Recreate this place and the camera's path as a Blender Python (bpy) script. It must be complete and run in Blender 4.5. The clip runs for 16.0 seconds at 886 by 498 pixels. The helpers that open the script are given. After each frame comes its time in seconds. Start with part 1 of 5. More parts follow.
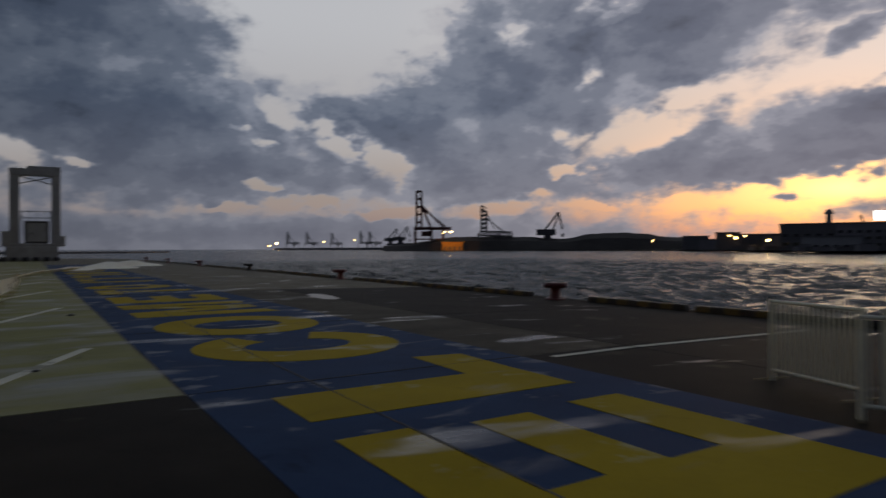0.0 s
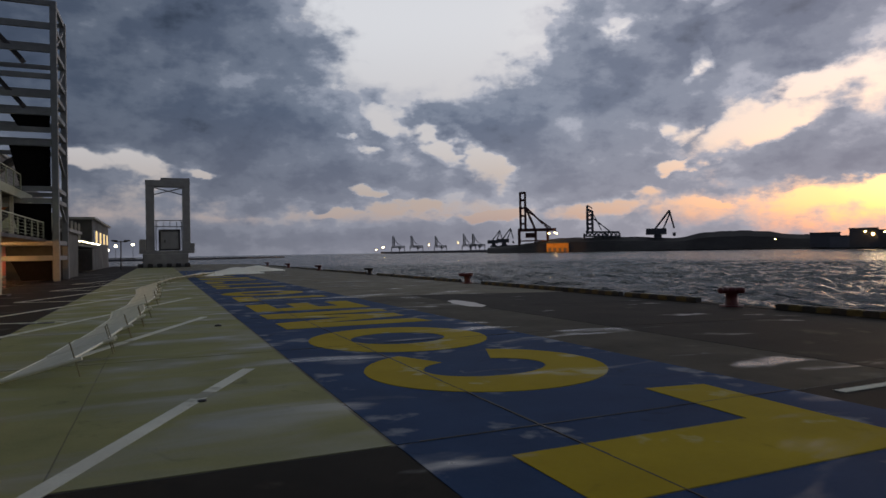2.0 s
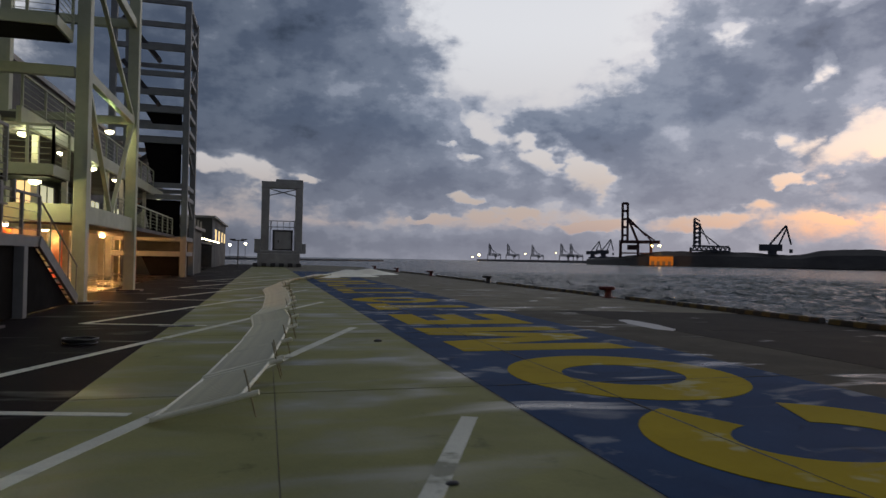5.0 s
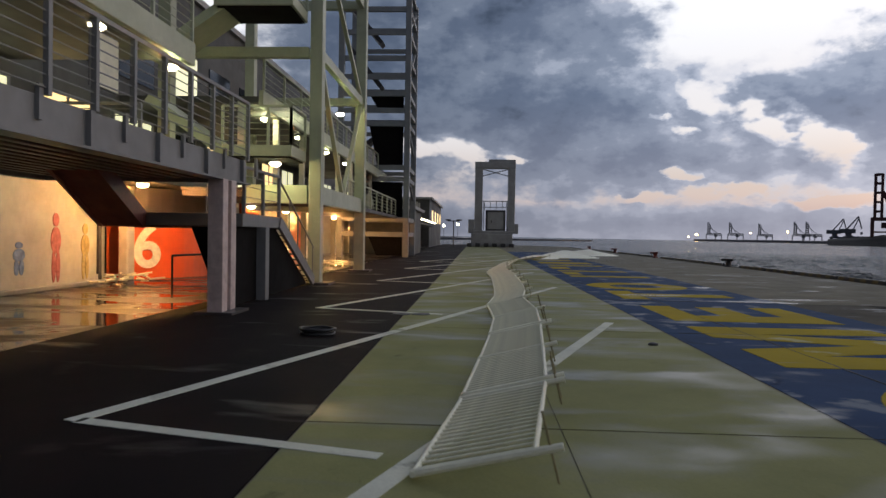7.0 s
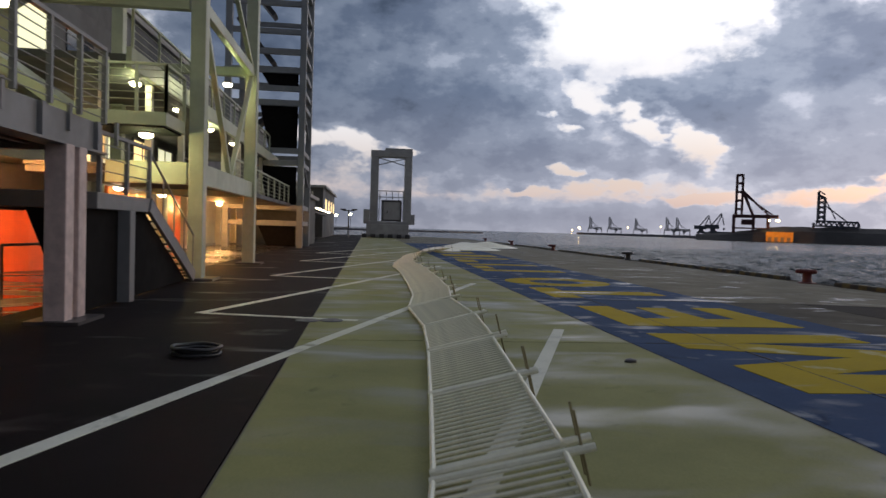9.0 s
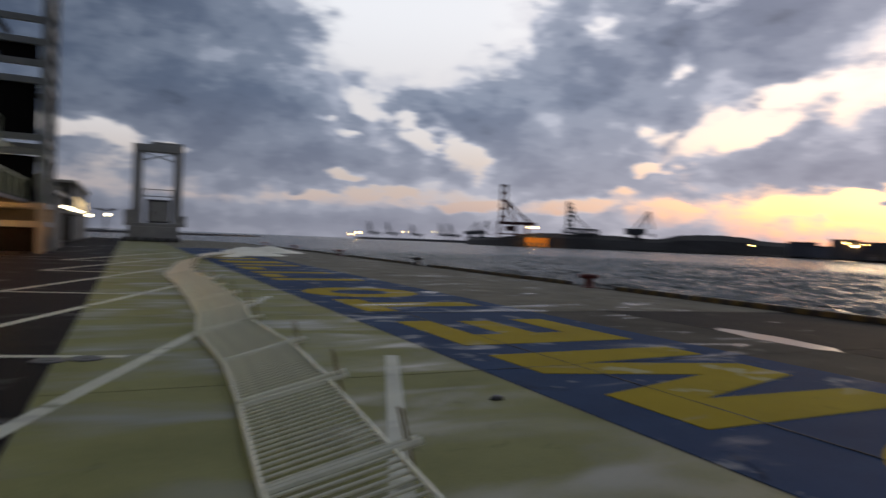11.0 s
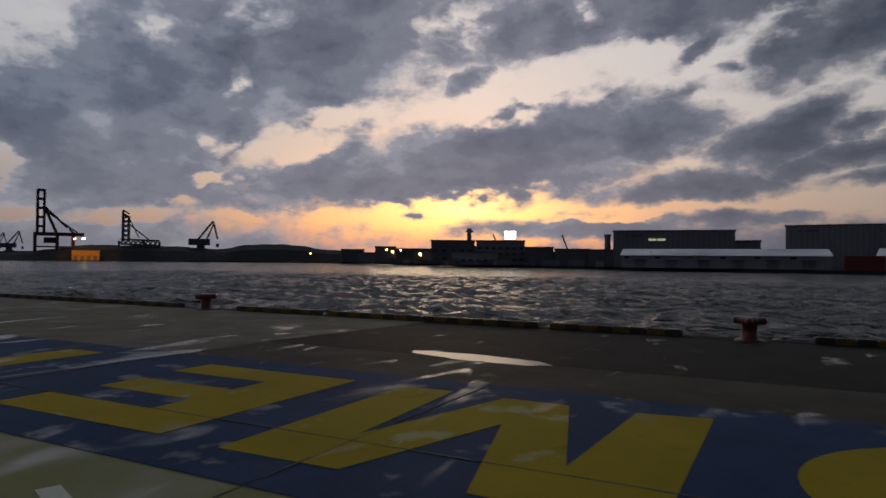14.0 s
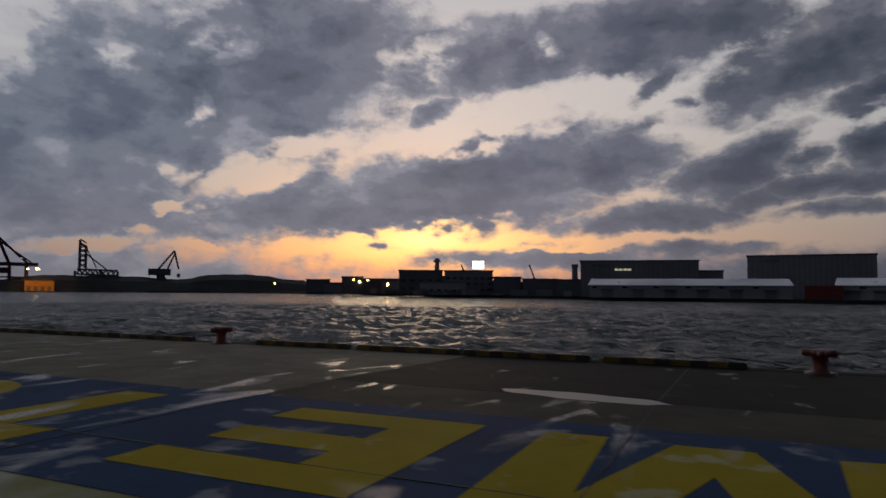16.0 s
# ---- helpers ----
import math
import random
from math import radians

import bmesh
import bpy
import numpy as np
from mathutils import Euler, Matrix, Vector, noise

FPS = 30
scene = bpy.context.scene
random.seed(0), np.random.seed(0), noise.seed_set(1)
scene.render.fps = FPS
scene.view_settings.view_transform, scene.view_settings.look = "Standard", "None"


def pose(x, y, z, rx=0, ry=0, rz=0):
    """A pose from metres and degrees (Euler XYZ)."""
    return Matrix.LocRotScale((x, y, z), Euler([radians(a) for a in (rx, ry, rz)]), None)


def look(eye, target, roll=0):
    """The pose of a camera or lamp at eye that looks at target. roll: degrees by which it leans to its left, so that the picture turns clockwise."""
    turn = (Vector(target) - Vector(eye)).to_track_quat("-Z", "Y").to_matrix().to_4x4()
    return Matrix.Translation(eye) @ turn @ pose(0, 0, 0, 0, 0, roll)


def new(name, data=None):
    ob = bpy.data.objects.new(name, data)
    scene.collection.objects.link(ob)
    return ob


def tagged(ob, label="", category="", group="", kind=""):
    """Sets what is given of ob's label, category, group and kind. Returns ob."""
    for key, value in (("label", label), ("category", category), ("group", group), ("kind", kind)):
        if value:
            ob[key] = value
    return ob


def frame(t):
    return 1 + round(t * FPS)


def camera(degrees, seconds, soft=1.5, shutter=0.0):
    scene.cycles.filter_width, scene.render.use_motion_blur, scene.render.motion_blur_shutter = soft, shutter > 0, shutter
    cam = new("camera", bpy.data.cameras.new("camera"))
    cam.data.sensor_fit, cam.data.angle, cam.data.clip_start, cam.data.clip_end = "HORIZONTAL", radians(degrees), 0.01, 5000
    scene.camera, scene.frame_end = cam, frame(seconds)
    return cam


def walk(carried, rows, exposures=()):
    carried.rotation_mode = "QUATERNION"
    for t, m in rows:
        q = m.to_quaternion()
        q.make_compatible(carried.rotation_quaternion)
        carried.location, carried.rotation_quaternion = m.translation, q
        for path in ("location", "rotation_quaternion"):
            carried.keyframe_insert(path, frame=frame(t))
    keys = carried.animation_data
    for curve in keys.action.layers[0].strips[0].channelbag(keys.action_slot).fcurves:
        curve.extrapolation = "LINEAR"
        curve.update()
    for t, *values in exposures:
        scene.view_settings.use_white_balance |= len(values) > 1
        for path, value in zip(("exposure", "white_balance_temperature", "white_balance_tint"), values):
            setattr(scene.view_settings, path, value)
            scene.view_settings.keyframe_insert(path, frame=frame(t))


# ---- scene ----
cam = camera(68.0, 16.0, shutter=0.7)
PATH = [
    (0, (0.27, -1.627, 1.555), (1.339, 0.064, 1.553), -0.2),
    (0.5, (0.204, -1.015, 1.566), (1.116, 0.765, 1.547), 0.2),
    (1, (0.14, -0.469, 1.568), (0.995, 1.338, 1.585), -0.7),
    (1.5, (0.092, 0.176, 1.57), (0.929, 1.993, 1.581), -1.8),
    (2, (-0.05, 0.666, 1.572), (0.742, 2.502, 1.58), -1.0),
    (2.5, (-0.179, 1.218, 1.618), (0.617, 3.052, 1.658), 0.2),
    (3, (-0.288, 1.782, 1.638), (0.334, 3.682, 1.709), 0.3),
    (3.2, (-0.339, 1.963, 1.629), (0.212, 3.884, 1.706), 0.8),
    (5.5, (-1.125, 4.364, 1.572), (-0.63, 6.302, 1.595), 1.1),
    (6, (-1.289, 4.976, 1.573), (-1.009, 6.957, 1.593), -0.2),
    (6.5, (-1.391, 5.548, 1.591), (-1.375, 7.548, 1.577), -0.7),
    (7, (-1.546, 6.137, 1.584), (-1.646, 8.135, 1.543), 1.0),
    (7.5, (-1.699, 6.768, 1.562), (-1.784, 8.766, 1.517), 0.4),
    (8, (-1.785, 7.382, 1.537), (-1.651, 9.377, 1.506), 1.8),
    (8.2, (-1.857, 7.589, 1.542), (-1.696, 9.581, 1.486), 2.0),
    (10.3, (-2.174, 9.887, 1.534), (-1.774, 11.846, 1.485), 2.3),
    (10.5, (-2.159, 10.059, 1.544), (-1.711, 12.008, 1.512), 2.6),
    (11, (-2.224, 10.449, 1.555), (-1.358, 12.251, 1.53), 2.2),
    (11.5, (-2.013, 11.086, 1.577), (-0.798, 12.675, 1.535), 1.2),
    (12, (-2.056, 11.624, 1.596), (-0.64, 13.037, 1.615), 2.5),
    (12.5, (-2.095, 12.165, 1.641), (-0.598, 13.491, 1.674), -0.7),
    (13, (-2.063, 12.662, 1.649), (-0.515, 13.924, 1.757), 0.7),
    (13.5, (-2.058, 13.265, 1.654), (-0.33, 14.272, 1.691), 0.6),
    (14, (-1.93, 13.85, 1.666), (-0.158, 14.776, 1.702), 0.5),
    (14.5, (-1.949, 14.423, 1.726), (-0.143, 15.277, 1.812), 2.6),
    (15, (-2.115, 14.949, 1.708), (-0.27, 15.712, 1.819), 1.9),
    (15.5, (-2.076, 15.55, 1.68), (-0.24, 16.337, 1.78), 0.8),
    (16, (-2.218, 16.159, 1.672), (-0.402, 16.987, 1.8), 0.4),
]
walk(cam, [(t, look(eye, target, roll)) for t, eye, target, roll in PATH], exposures=[(0.0, -0.15), (0.5, 0.25), (1.5, 0.35), (2.5, 0.35), (5.5, 0.5), (6.0, 0.6), (7.0, 0.95), (8.0, 1.05), (10.5, 0.85), (11.5, 0.4), (12.5, -0.28), (14.0, -0.15), (15.0, -0.32), (16.0, -0.3)])

# ---- world, sun and large lights ----
world = bpy.data.worlds.new("dusk_sky")
scene.world = world
world.use_nodes = True
WN, WL = world.node_tree.nodes, world.node_tree.links
WN.clear()


def wmath(op, a, b=None, c=None, clamp=False):
    n = WN.new("ShaderNodeMath")
    n.operation, n.use_clamp = op, clamp
    for i, v in enumerate((a, b, c)):
        if v is None:
            continue
        if isinstance(v, (int, float)):
            n.inputs[i].default_value = v
        else:
            WL.new(v, n.inputs[i])
    return n.outputs[0]


def wramp(fac, stops, mode="EASE"):
    n = WN.new("ShaderNodeValToRGB")
    n.color_ramp.interpolation = mode
    while len(n.color_ramp.elements) < len(stops):
        n.color_ramp.elements.new(0.5)
    for e, (p, c) in zip(n.color_ramp.elements, stops):
        e.position, e.color = p, (*c, 1)
    WL.new(fac, n.inputs[0])
    return n.outputs[0]


def wmix(fac, a, b, mode="MIX"):
    n = WN.new("ShaderNodeMix")
    n.data_type, n.blend_type = "RGBA", mode
    for i, v in ((0, fac), (6, a), (7, b)):
        if isinstance(v, (int, float)):
            n.inputs[i].default_value = v
        elif isinstance(v, tuple):
            n.inputs[i].default_value = (*v, 1)
        else:
            WL.new(v, n.inputs[i])
    return n.outputs[2]


def wnoise(vec, scale, detail=6.0, rough=0.55):
    n = WN.new("ShaderNodeTexNoise")
    n.inputs["Scale"].default_value, n.inputs["Detail"].default_value = scale, detail
    n.inputs["Roughness"].default_value = rough
    WL.new(vec, n.inputs["Vector"])
    return n


coord = WN.new("ShaderNodeTexCoord").outputs["Generated"]
sep = WN.new("ShaderNodeSeparateXYZ")
WL.new(coord, sep.inputs[0])
azim = wmath("MULTIPLY", wmath("ARCTAN2", sep.outputs[0], sep.outputs[1]), 57.29578)
elev = wmath("MULTIPLY", wmath("ARCSINE", sep.outputs[2]), 57.29578)
flat = WN.new("ShaderNodeCombineXYZ")
WL.new(azim, flat.inputs[0])
WL.new(elev, flat.inputs[1])
# ragged cloud edges: the sky's chart is pushed about by two sizes of noise
stretch = WN.new("ShaderNodeVectorMath")
stretch.operation = "MULTIPLY"
stretch.inputs[1].default_value = (0.62, 1.0, 1.0)
WL.new(flat.outputs[0], stretch.inputs[0])
big = wnoise(stretch.outputs[0], 0.16, 3.0)
small = wnoise(stretch.outputs[0], 0.55, 5.0, 0.6)


def push(vec, tex, amount):
    s = WN.new("ShaderNodeVectorMath")
    s.operation = "SUBTRACT"
    s.inputs[1].default_value = (0.5, 0.5, 0.5)
    WL.new(tex.outputs["Color"], s.inputs[0])
    m = WN.new("ShaderNodeVectorMath")
    m.operation = "MULTIPLY_ADD"
    m.inputs[1].default_value = (amount, amount * 0.7, 0)
    WL.new(s.outputs[0], m.inputs[0])
    WL.new(vec, m.inputs[2])
    return m.outputs[0]


chart = push(push(flat.outputs[0], big, 4.2), small, 2.6)
rip = wnoise(stretch.outputs[0], 0.5, 3.0, 0.5)
torn = wmath("MULTIPLY", wmath("SUBTRACT", rip.outputs["Fac"], 0.36), 5.0, clamp=True)
cover, holes = [None], [None]


def patch(az, el, wide, high, tilt):
    """A soft oval of the sky at an azimuth and elevation, 1 in its middle."""
    m = WN.new("ShaderNodeMapping")
    m.vector_type = "TEXTURE"
    m.inputs["Location"].default_value = (az, el, 0)
    m.inputs["Rotation"].default_value = (0, 0, radians(tilt))
    m.inputs["Scale"].default_value = (wide * 1.25, high * 1.25, 1)
    WL.new(chart, m.inputs["Vector"])
    g = WN.new("ShaderNodeTexGradient")
    g.gradient_type = "SPHERICAL"
    WL.new(m.outputs[0], g.inputs[0])
    return wmath("POWER", g.outputs["Fac"], 0.7)


def cloud(az, el, wide, high, tilt, weight):
    """One bank of cloud."""
    bump = wmath("MULTIPLY", patch(az, el, wide * 1.25, high * 1.3, tilt), weight)
    cover[0] = bump if cover[0] is None else wmath("MAXIMUM", cover[0], bump)


def gap(az, el, wide, high, tilt, weight):
    """A torn opening in the banks."""
    bump = wmath("MULTIPLY", wmath("MULTIPLY", patch(az, el, wide, high, tilt), 1.75 * weight), torn, clamp=True)
    holes[0] = bump if holes[0] is None else wmath("MAXIMUM", holes[0], bump)


cloud(1.9, 18.3, 11.1, 4.6, 0, 1)
cloud(-7.2, 14.2, 9.5, 8.8, 0, 1)
cloud(6.0, 10.4, 13.8, 4.3, -3, 1)
cloud(12.5, 6.4, 15.4, 2.2, 0, 0.9)
cloud(29.1, 9.2, 10.2, 4.1, 0, 0.95)
cloud(37.7, 13.0, 8.5, 6.4, 15, 1)
cloud(45.3, 17.6, 8.9, 2.9, 20, 1)
cloud(54.5, 18.3, 5.5, 1.9, 10, 0.9)
cloud(34.0, 6.5, 12.2, 2.2, 0, 0.85)
cloud(51.4, 7.0, 8.5, 2.2, 10, 0.85)
cloud(9.7, 4.3, 18.9, 1.2, 0, 0.6)
cloud(51.4, 18.1, 9.7, 5.3, 15, 1)
cloud(54.9, 21.7, 7.5, 2.6, 0, 1)
cloud(71.1, 20.2, 11.0, 2.3, 8, 1)
cloud(82.1, 19.9, 5.5, 2.3, 0, 1)
cloud(65.1, 15.8, 2.0, 0.8, 20, 0.8)
cloud(67.4, 9.5, 11.5, 2.9, 12, 1)
cloud(61.3, 7.0, 14.1, 1.9, 3, 0.9)
cloud(80.0, 10.6, 4.5, 1.3, 8, 1)
cloud(82.5, 5.9, 3.9, 0.8, 0, 0.8)
cloud(36.1, 5.8, 11.4, 2.0, 0, 0.9)
cloud(82.7, 16.6, 2.5, 0.6, 25, 0.7)
cloud(80.8, 13.2, 3.7, 0.6, 20, 0.5)
cloud(75.6, 2.7, 12.1, 1.0, 0, 0.75)
cloud(59.9, 3.9, 2.4, 0.4, 0, 0.8)
cloud(58.5, 5.4, 2.2, 0.6, 0, 0.9)
cloud(96.8, 18.1, 8.6, 2.6, 15, 1)
cloud(83.0, 21.3, 9.2, 1.9, 0, 1)
cloud(99.7, 14.7, 3.5, 1.4, 10, 1)
cloud(90.4, 10.2, 4.7, 1.7, 18, 1)
cloud(94.8, 9.9, 1.9, 0.6, 5, 0.9)
cloud(95.6, 8.0, 6.1, 0.9, 5, 0.9)
cloud(99.6, 10.7, 2.1, 1.5, 15, 0.9)
cloud(80.2, 10.9, 5.1, 1.8, 0, 1)
cloud(83.4, 6.3, 7.2, 1.1, 3, 0.85)
cloud(96.7, 6.3, 4.8, 0.6, 3, 0.65)
cloud(85.2, 3.5, 5.8, 0.7, 0, 0.7)
cloud(86.1, 15.6, 1.3, 0.4, 0, 0.7)
cloud(83.9, 17.5, 2.5, 0.6, 25, 0.8)
gap(22.2, 19.2, 9.3, 4.9, -20, 0.8)
gap(24.2, 9.2, 6.4, 1.4, -36, 0.9)
gap(19.3, 11.3, 2.4, 1.0, -30, 1)
gap(27.8, 7.1, 1.9, 0.9, -20, 1)
gap(16.6, 5.4, 1.5, 0.5, 0, 1)
gap(43.1, 6.5, 2.5, 0.5, 5, 1)
gap(15.4, 10.1, 1.0, 0.3, 0, 0.9)
gap(17.1, 9.2, 1.1, 0.4, 0, 0.9)
gap(44.3, 14.5, 0.6, 1.5, 5, 0.5)
gap(38.4, 17.8, 2.5, 1.3, 15, 0.5)
gap(-1.7, 7.2, 2.9, 1.0, -20, 1)
gap(-5.2, 7.6, 1.7, 0.9, -15, 1)
gap(3.1, 6.5, 1.7, 0.4, 0, 1)
gap(14.4, 3.5, 2.2, 0.3, 0, 0.9)
gap(20.3, 3.9, 3.2, 0.7, 0, 1)
gap(25.7, 3.3, 4.7, 0.4, 0, 1)
gap(37.7, 3.8, 4.5, 0.7, 5, 1)
gap(44.9, 3.4, 2.1, 0.3, 0, 1)
gap(51.4, 10.8, 6.6, 1.8, 22, 1)
gap(62.3, 5.0, 9.0, 1.2, 8, 1)
gap(54.1, 3.8, 5.9, 0.6, 5, 1)
gap(79.6, 4.2, 6.8, 0.4, 5, 1)
gap(44.8, 14.9, 0.7, 1.3, 0, 0.5)
gap(43.2, 6.3, 2.4, 0.5, 5, 1)
gap(73.7, 20.3, 1.5, 1.1, 0, 0.5)
gap(64.4, 19.5, 2.8, 1.5, 0, 0.5)
gap(43.6, 9.8, 1.2, 1.0, 30, 0.7)
gap(46.4, 19.8, 2.7, 1.5, 10, 0.5)
gap(72.4, 14.9, 9.9, 2.0, 18, 1)
gap(63.4, 20.3, 3.0, 1.1, 10, 0.5)
gap(73.3, 20.3, 1.4, 1.3, 0, 0.5)
gap(97.9, 12.5, 4.0, 1.1, 20, 0.9)
gap(95.9, 4.6, 5.7, 0.6, 3, 0.8)

near_sun = wmath("SUBTRACT", 1.0, wmath("DIVIDE", wmath("ABSOLUTE", wmath("SUBTRACT", azim, 66.0)), 38.0), clamp=True)
# loose cloud over the rest of the sky
loose = wnoise(stretch.outputs[0], 0.075, 6.0, 0.6)
fine = wnoise(stretch.outputs[0], 0.42, 7.0, 0.62)
veil = wmath("MULTIPLY", wmath("SUBTRACT", loose.outputs["Fac"], 0.45), 0.7)
# unseen cloud added overhead and away from the sunset, to dim the ground
lid = wmath("ADD", wmath("MULTIPLY", wmath("SUBTRACT", elev, 27.0), 0.04, clamp=True), wmath("MULTIPLY", wmath("SUBTRACT", wmath("ABSOLUTE", wmath("SUBTRACT", azim, 50.0)), 75.0), 0.03, clamp=True), clamp=True)
veil = wmath("ADD", veil, wmath("MULTIPLY", lid, 0.75))
banks = wmath("MULTIPLY", wmath("MINIMUM", cover[0], 0.92), wmath("SUBTRACT", 1.0, holes[0]))
# a low bank of mauve murk lies along the horizon, thinner under the sunset
murk = wmath("MULTIPLY", wmath("SUBTRACT", 1.0, wmath("DIVIDE", wmath("ABSOLUTE", wmath("SUBTRACT", elev, 1.2)), 3.4), clamp=True), wmath("SUBTRACT", 1.0, wmath("MULTIPLY", near_sun, 0.75)))
banks = wmath("MAXIMUM", banks, wmath("MULTIPLY", wmath("MULTIPLY", murk, 0.8), wmath("SUBTRACT", 1.0, holes[0])))
density = wmath("ADD", wmath("ADD", banks, veil), wmath("MULTIPLY", wmath("SUBTRACT", fine.outputs["Fac"], 0.5), 0.95))
mask = WN.new("ShaderNodeMapRange")
mask.interpolation_type = "SMOOTHSTEP"
mask.inputs["From Min"].default_value, mask.inputs["From Max"].default_value = 0.10, 0.50
WL.new(density, mask.inputs["Value"])
mask = mask.outputs[0]

# clear sky: the low sun's sky, paler overhead, yellow round where the sun went down
sky = WN.new("ShaderNodeTexSky")
sky.sky_type, sky.sun_disc = "NISHITA", False
sky.sun_elevation, sky.sun_rotation = radians(1.5), radians(63)
sky.air_density, sky.dust_density = 1.2, 2.0
up = wmath("DIVIDE", elev, 40.0, clamp=True)
pale_far = wramp(up, [(0.0, (0.189, 0.172, 0.194)), (0.10, (0.284, 0.258, 0.275)), (0.25, (0.404, 0.396, 0.430)), (0.5, (0.509, 0.516, 0.553)), (1.0, (0.430, 0.473, 0.568))])
pale_sun = wramp(up, [(0.0, (0.34, 0.24, 0.19)), (0.12, (0.60, 0.43, 0.34)), (0.24, (0.70, 0.60, 0.53)), (0.36, (0.70, 0.65, 0.63)), (1.0, (0.43, 0.46, 0.55))])
pale = wmix(near_sun, pale_far, pale_sun)
away = wmath("DIVIDE", wmath("ABSOLUTE", wmath("SUBTRACT", azim, 64.0)), 25.0)
low = wmath("DIVIDE", wmath("ABSOLUTE", wmath("SUBTRACT", elev, 4.4)), 6.5)
glow = wmath("SUBTRACT", 1.0, wmath("SQRT", wmath("ADD", wmath("MULTIPLY", away, away), wmath("MULTIPLY", low, low))), clamp=True)
warm = wramp(glow, [(0.0, (0.0, 0.0, 0.0)), (0.3, (0.10, 0.035, 0.0)), (0.55, (0.32, 0.15, 0.0)), (0.8, (0.60, 0.40, 0.06)), (1.0, (0.85, 0.66, 0.22))])
clear = wmix(1.0, wmix(0.05, pale, sky.outputs[0]), warm, "ADD")
# clouds: blue-grey, lit a little where they thin out, purplish towards the horizon
puff = wnoise(stretch.outputs[0], 0.13, 5.0, 0.55)
aside = WN.new("ShaderNodeVectorMath")
aside.operation = "ADD"
aside.inputs[1].default_value = (0.9, -0.7, 0.0)
WL.new(stretch.outputs[0], aside.inputs[0])
puff_lit = wnoise(aside.outputs[0], 0.13, 5.0, 0.55)
curd = wnoise(stretch.outputs[0], 1.1, 4.0, 0.6)
relief = wmath("MULTIPLY", wmath("SUBTRACT", puff.outputs["Fac"], puff_lit.outputs["Fac"]), 1.15)
lumps = wmath("ADD", wmath("ADD", wmath("MULTIPLY", wmath("SUBTRACT", puff.outputs["Fac"], 0.5), 0.6), wmath("MULTIPLY", wmath("SUBTRACT", curd.outputs["Fac"], 0.5), 0.16)), relief)
thick = wmath("ADD", wmath("MULTIPLY", wmath("SUBTRACT", density, 0.26), 0.95), lumps, clamp=True)
grey = wramp(thick, [(0.0, (0.40, 0.40, 0.45)), (0.14, (0.26, 0.28, 0.35)), (0.36, (0.152, 0.176, 0.238)), (0.65, (0.094, 0.116, 0.172)), (1.0, (0.048, 0.063, 0.098))])
haze = wmath("SUBTRACT", 1.0, wmath("DIVIDE", elev, 12.0), clamp=True)
grey = wmix(wmath("MULTIPLY", haze, 0.6), grey, (0.215, 0.20, 0.235))
grey = wmix(wmath("MULTIPLY", near_sun, 0.35), grey, wmix(0.5, grey, (0.33, 0.28, 0.29)))
# the banks away from the sunset hold less light
side = wramp(wmath("DIVIDE", wmath("ADD", azim, 40.0), 160.0, clamp=True), [(0.0, (0.40, 0.42, 0.44)), (0.20, (0.49, 0.53, 0.55)), (0.34, (0.84, 0.87, 0.87)), (0.46, (1.22, 1.20, 1.14)), (0.70, (1.22, 1.16, 1.12)), (0.84, (0.62, 0.61, 0.60)), (1.0, (0.5, 0.5, 0.5))], "LINEAR")
grey = wmix(1.0, grey, side, "MULTIPLY")
shown = wmix(mask, clear, grey)
# below the horizon: dull sea haze
shown = wmix(wmath("LESS_THAN", elev, -0.05), shown, (0.10, 0.10, 0.12))
back = WN.new("ShaderNodeBackground")
back.inputs["Strength"].default_value = 1.0
WL.new(shown, back.inputs[0])
out = WN.new("ShaderNodeOutputWorld")
WL.new(back.outputs[0], out.inputs[0])

sun = new("sun", bpy.data.lights.new("sun", "SUN"))
sun.data.energy, sun.data.angle, sun.data.color = 0.10, radians(14), (1.0, 0.78, 0.52)
sun.matrix_world = look((260 * math.sin(radians(63)), 260 * math.cos(radians(63)), 22), (0, 0, 0))


# ---- materials ----
def nodes_of(name):
    m = bpy.data.materials.new(name)
    m.use_nodes = True
    t = m.node_tree
    return m, t, t.nodes["Principled BSDF"]


def tex(t, kind, coords, **values):
    n = t.nodes.new(kind)
    for k, v in values.items():
        n.inputs[k].default_value = v
    if coords is not None:
        t.links.new(coords, n.inputs["Vector"])
    return n


def ramp(t, fac, stops):
    n = t.nodes.new("ShaderNodeValToRGB")
    while len(n.color_ramp.elements) < len(stops):
        n.color_ramp.elements.new(0.5)
    for e, (p, c) in zip(n.color_ramp.elements, stops):
        e.position = p
        e.color = (*c, 1) if isinstance(c, tuple) else (c, c, c, 1)
    t.links.new(fac, n.inputs[0])
    return n.outputs[0]


def mixed(t, fac, a, b, mode="MIX"):
    n = t.nodes.new("ShaderNodeMix")
    n.data_type, n.blend_type = "RGBA", mode
    for i, v in ((0, fac), (6, a), (7, b)):
        if isinstance(v, (int, float)):
            n.inputs[i].default_value = v
        elif isinstance(v, tuple):
            n.inputs[i].default_value = (*v, 1)
        else:
            t.links.new(v, n.inputs[i])
    return n.outputs[2]


def bumped(t, bsdf, height, strength, distance):
    n = t.nodes.new("ShaderNodeBump")
    n.inputs["Strength"].default_value, n.inputs["Distance"].default_value = strength, distance
    t.links.new(height, n.inputs["Height"])
    t.links.new(n.outputs[0], bsdf.inputs["Normal"])


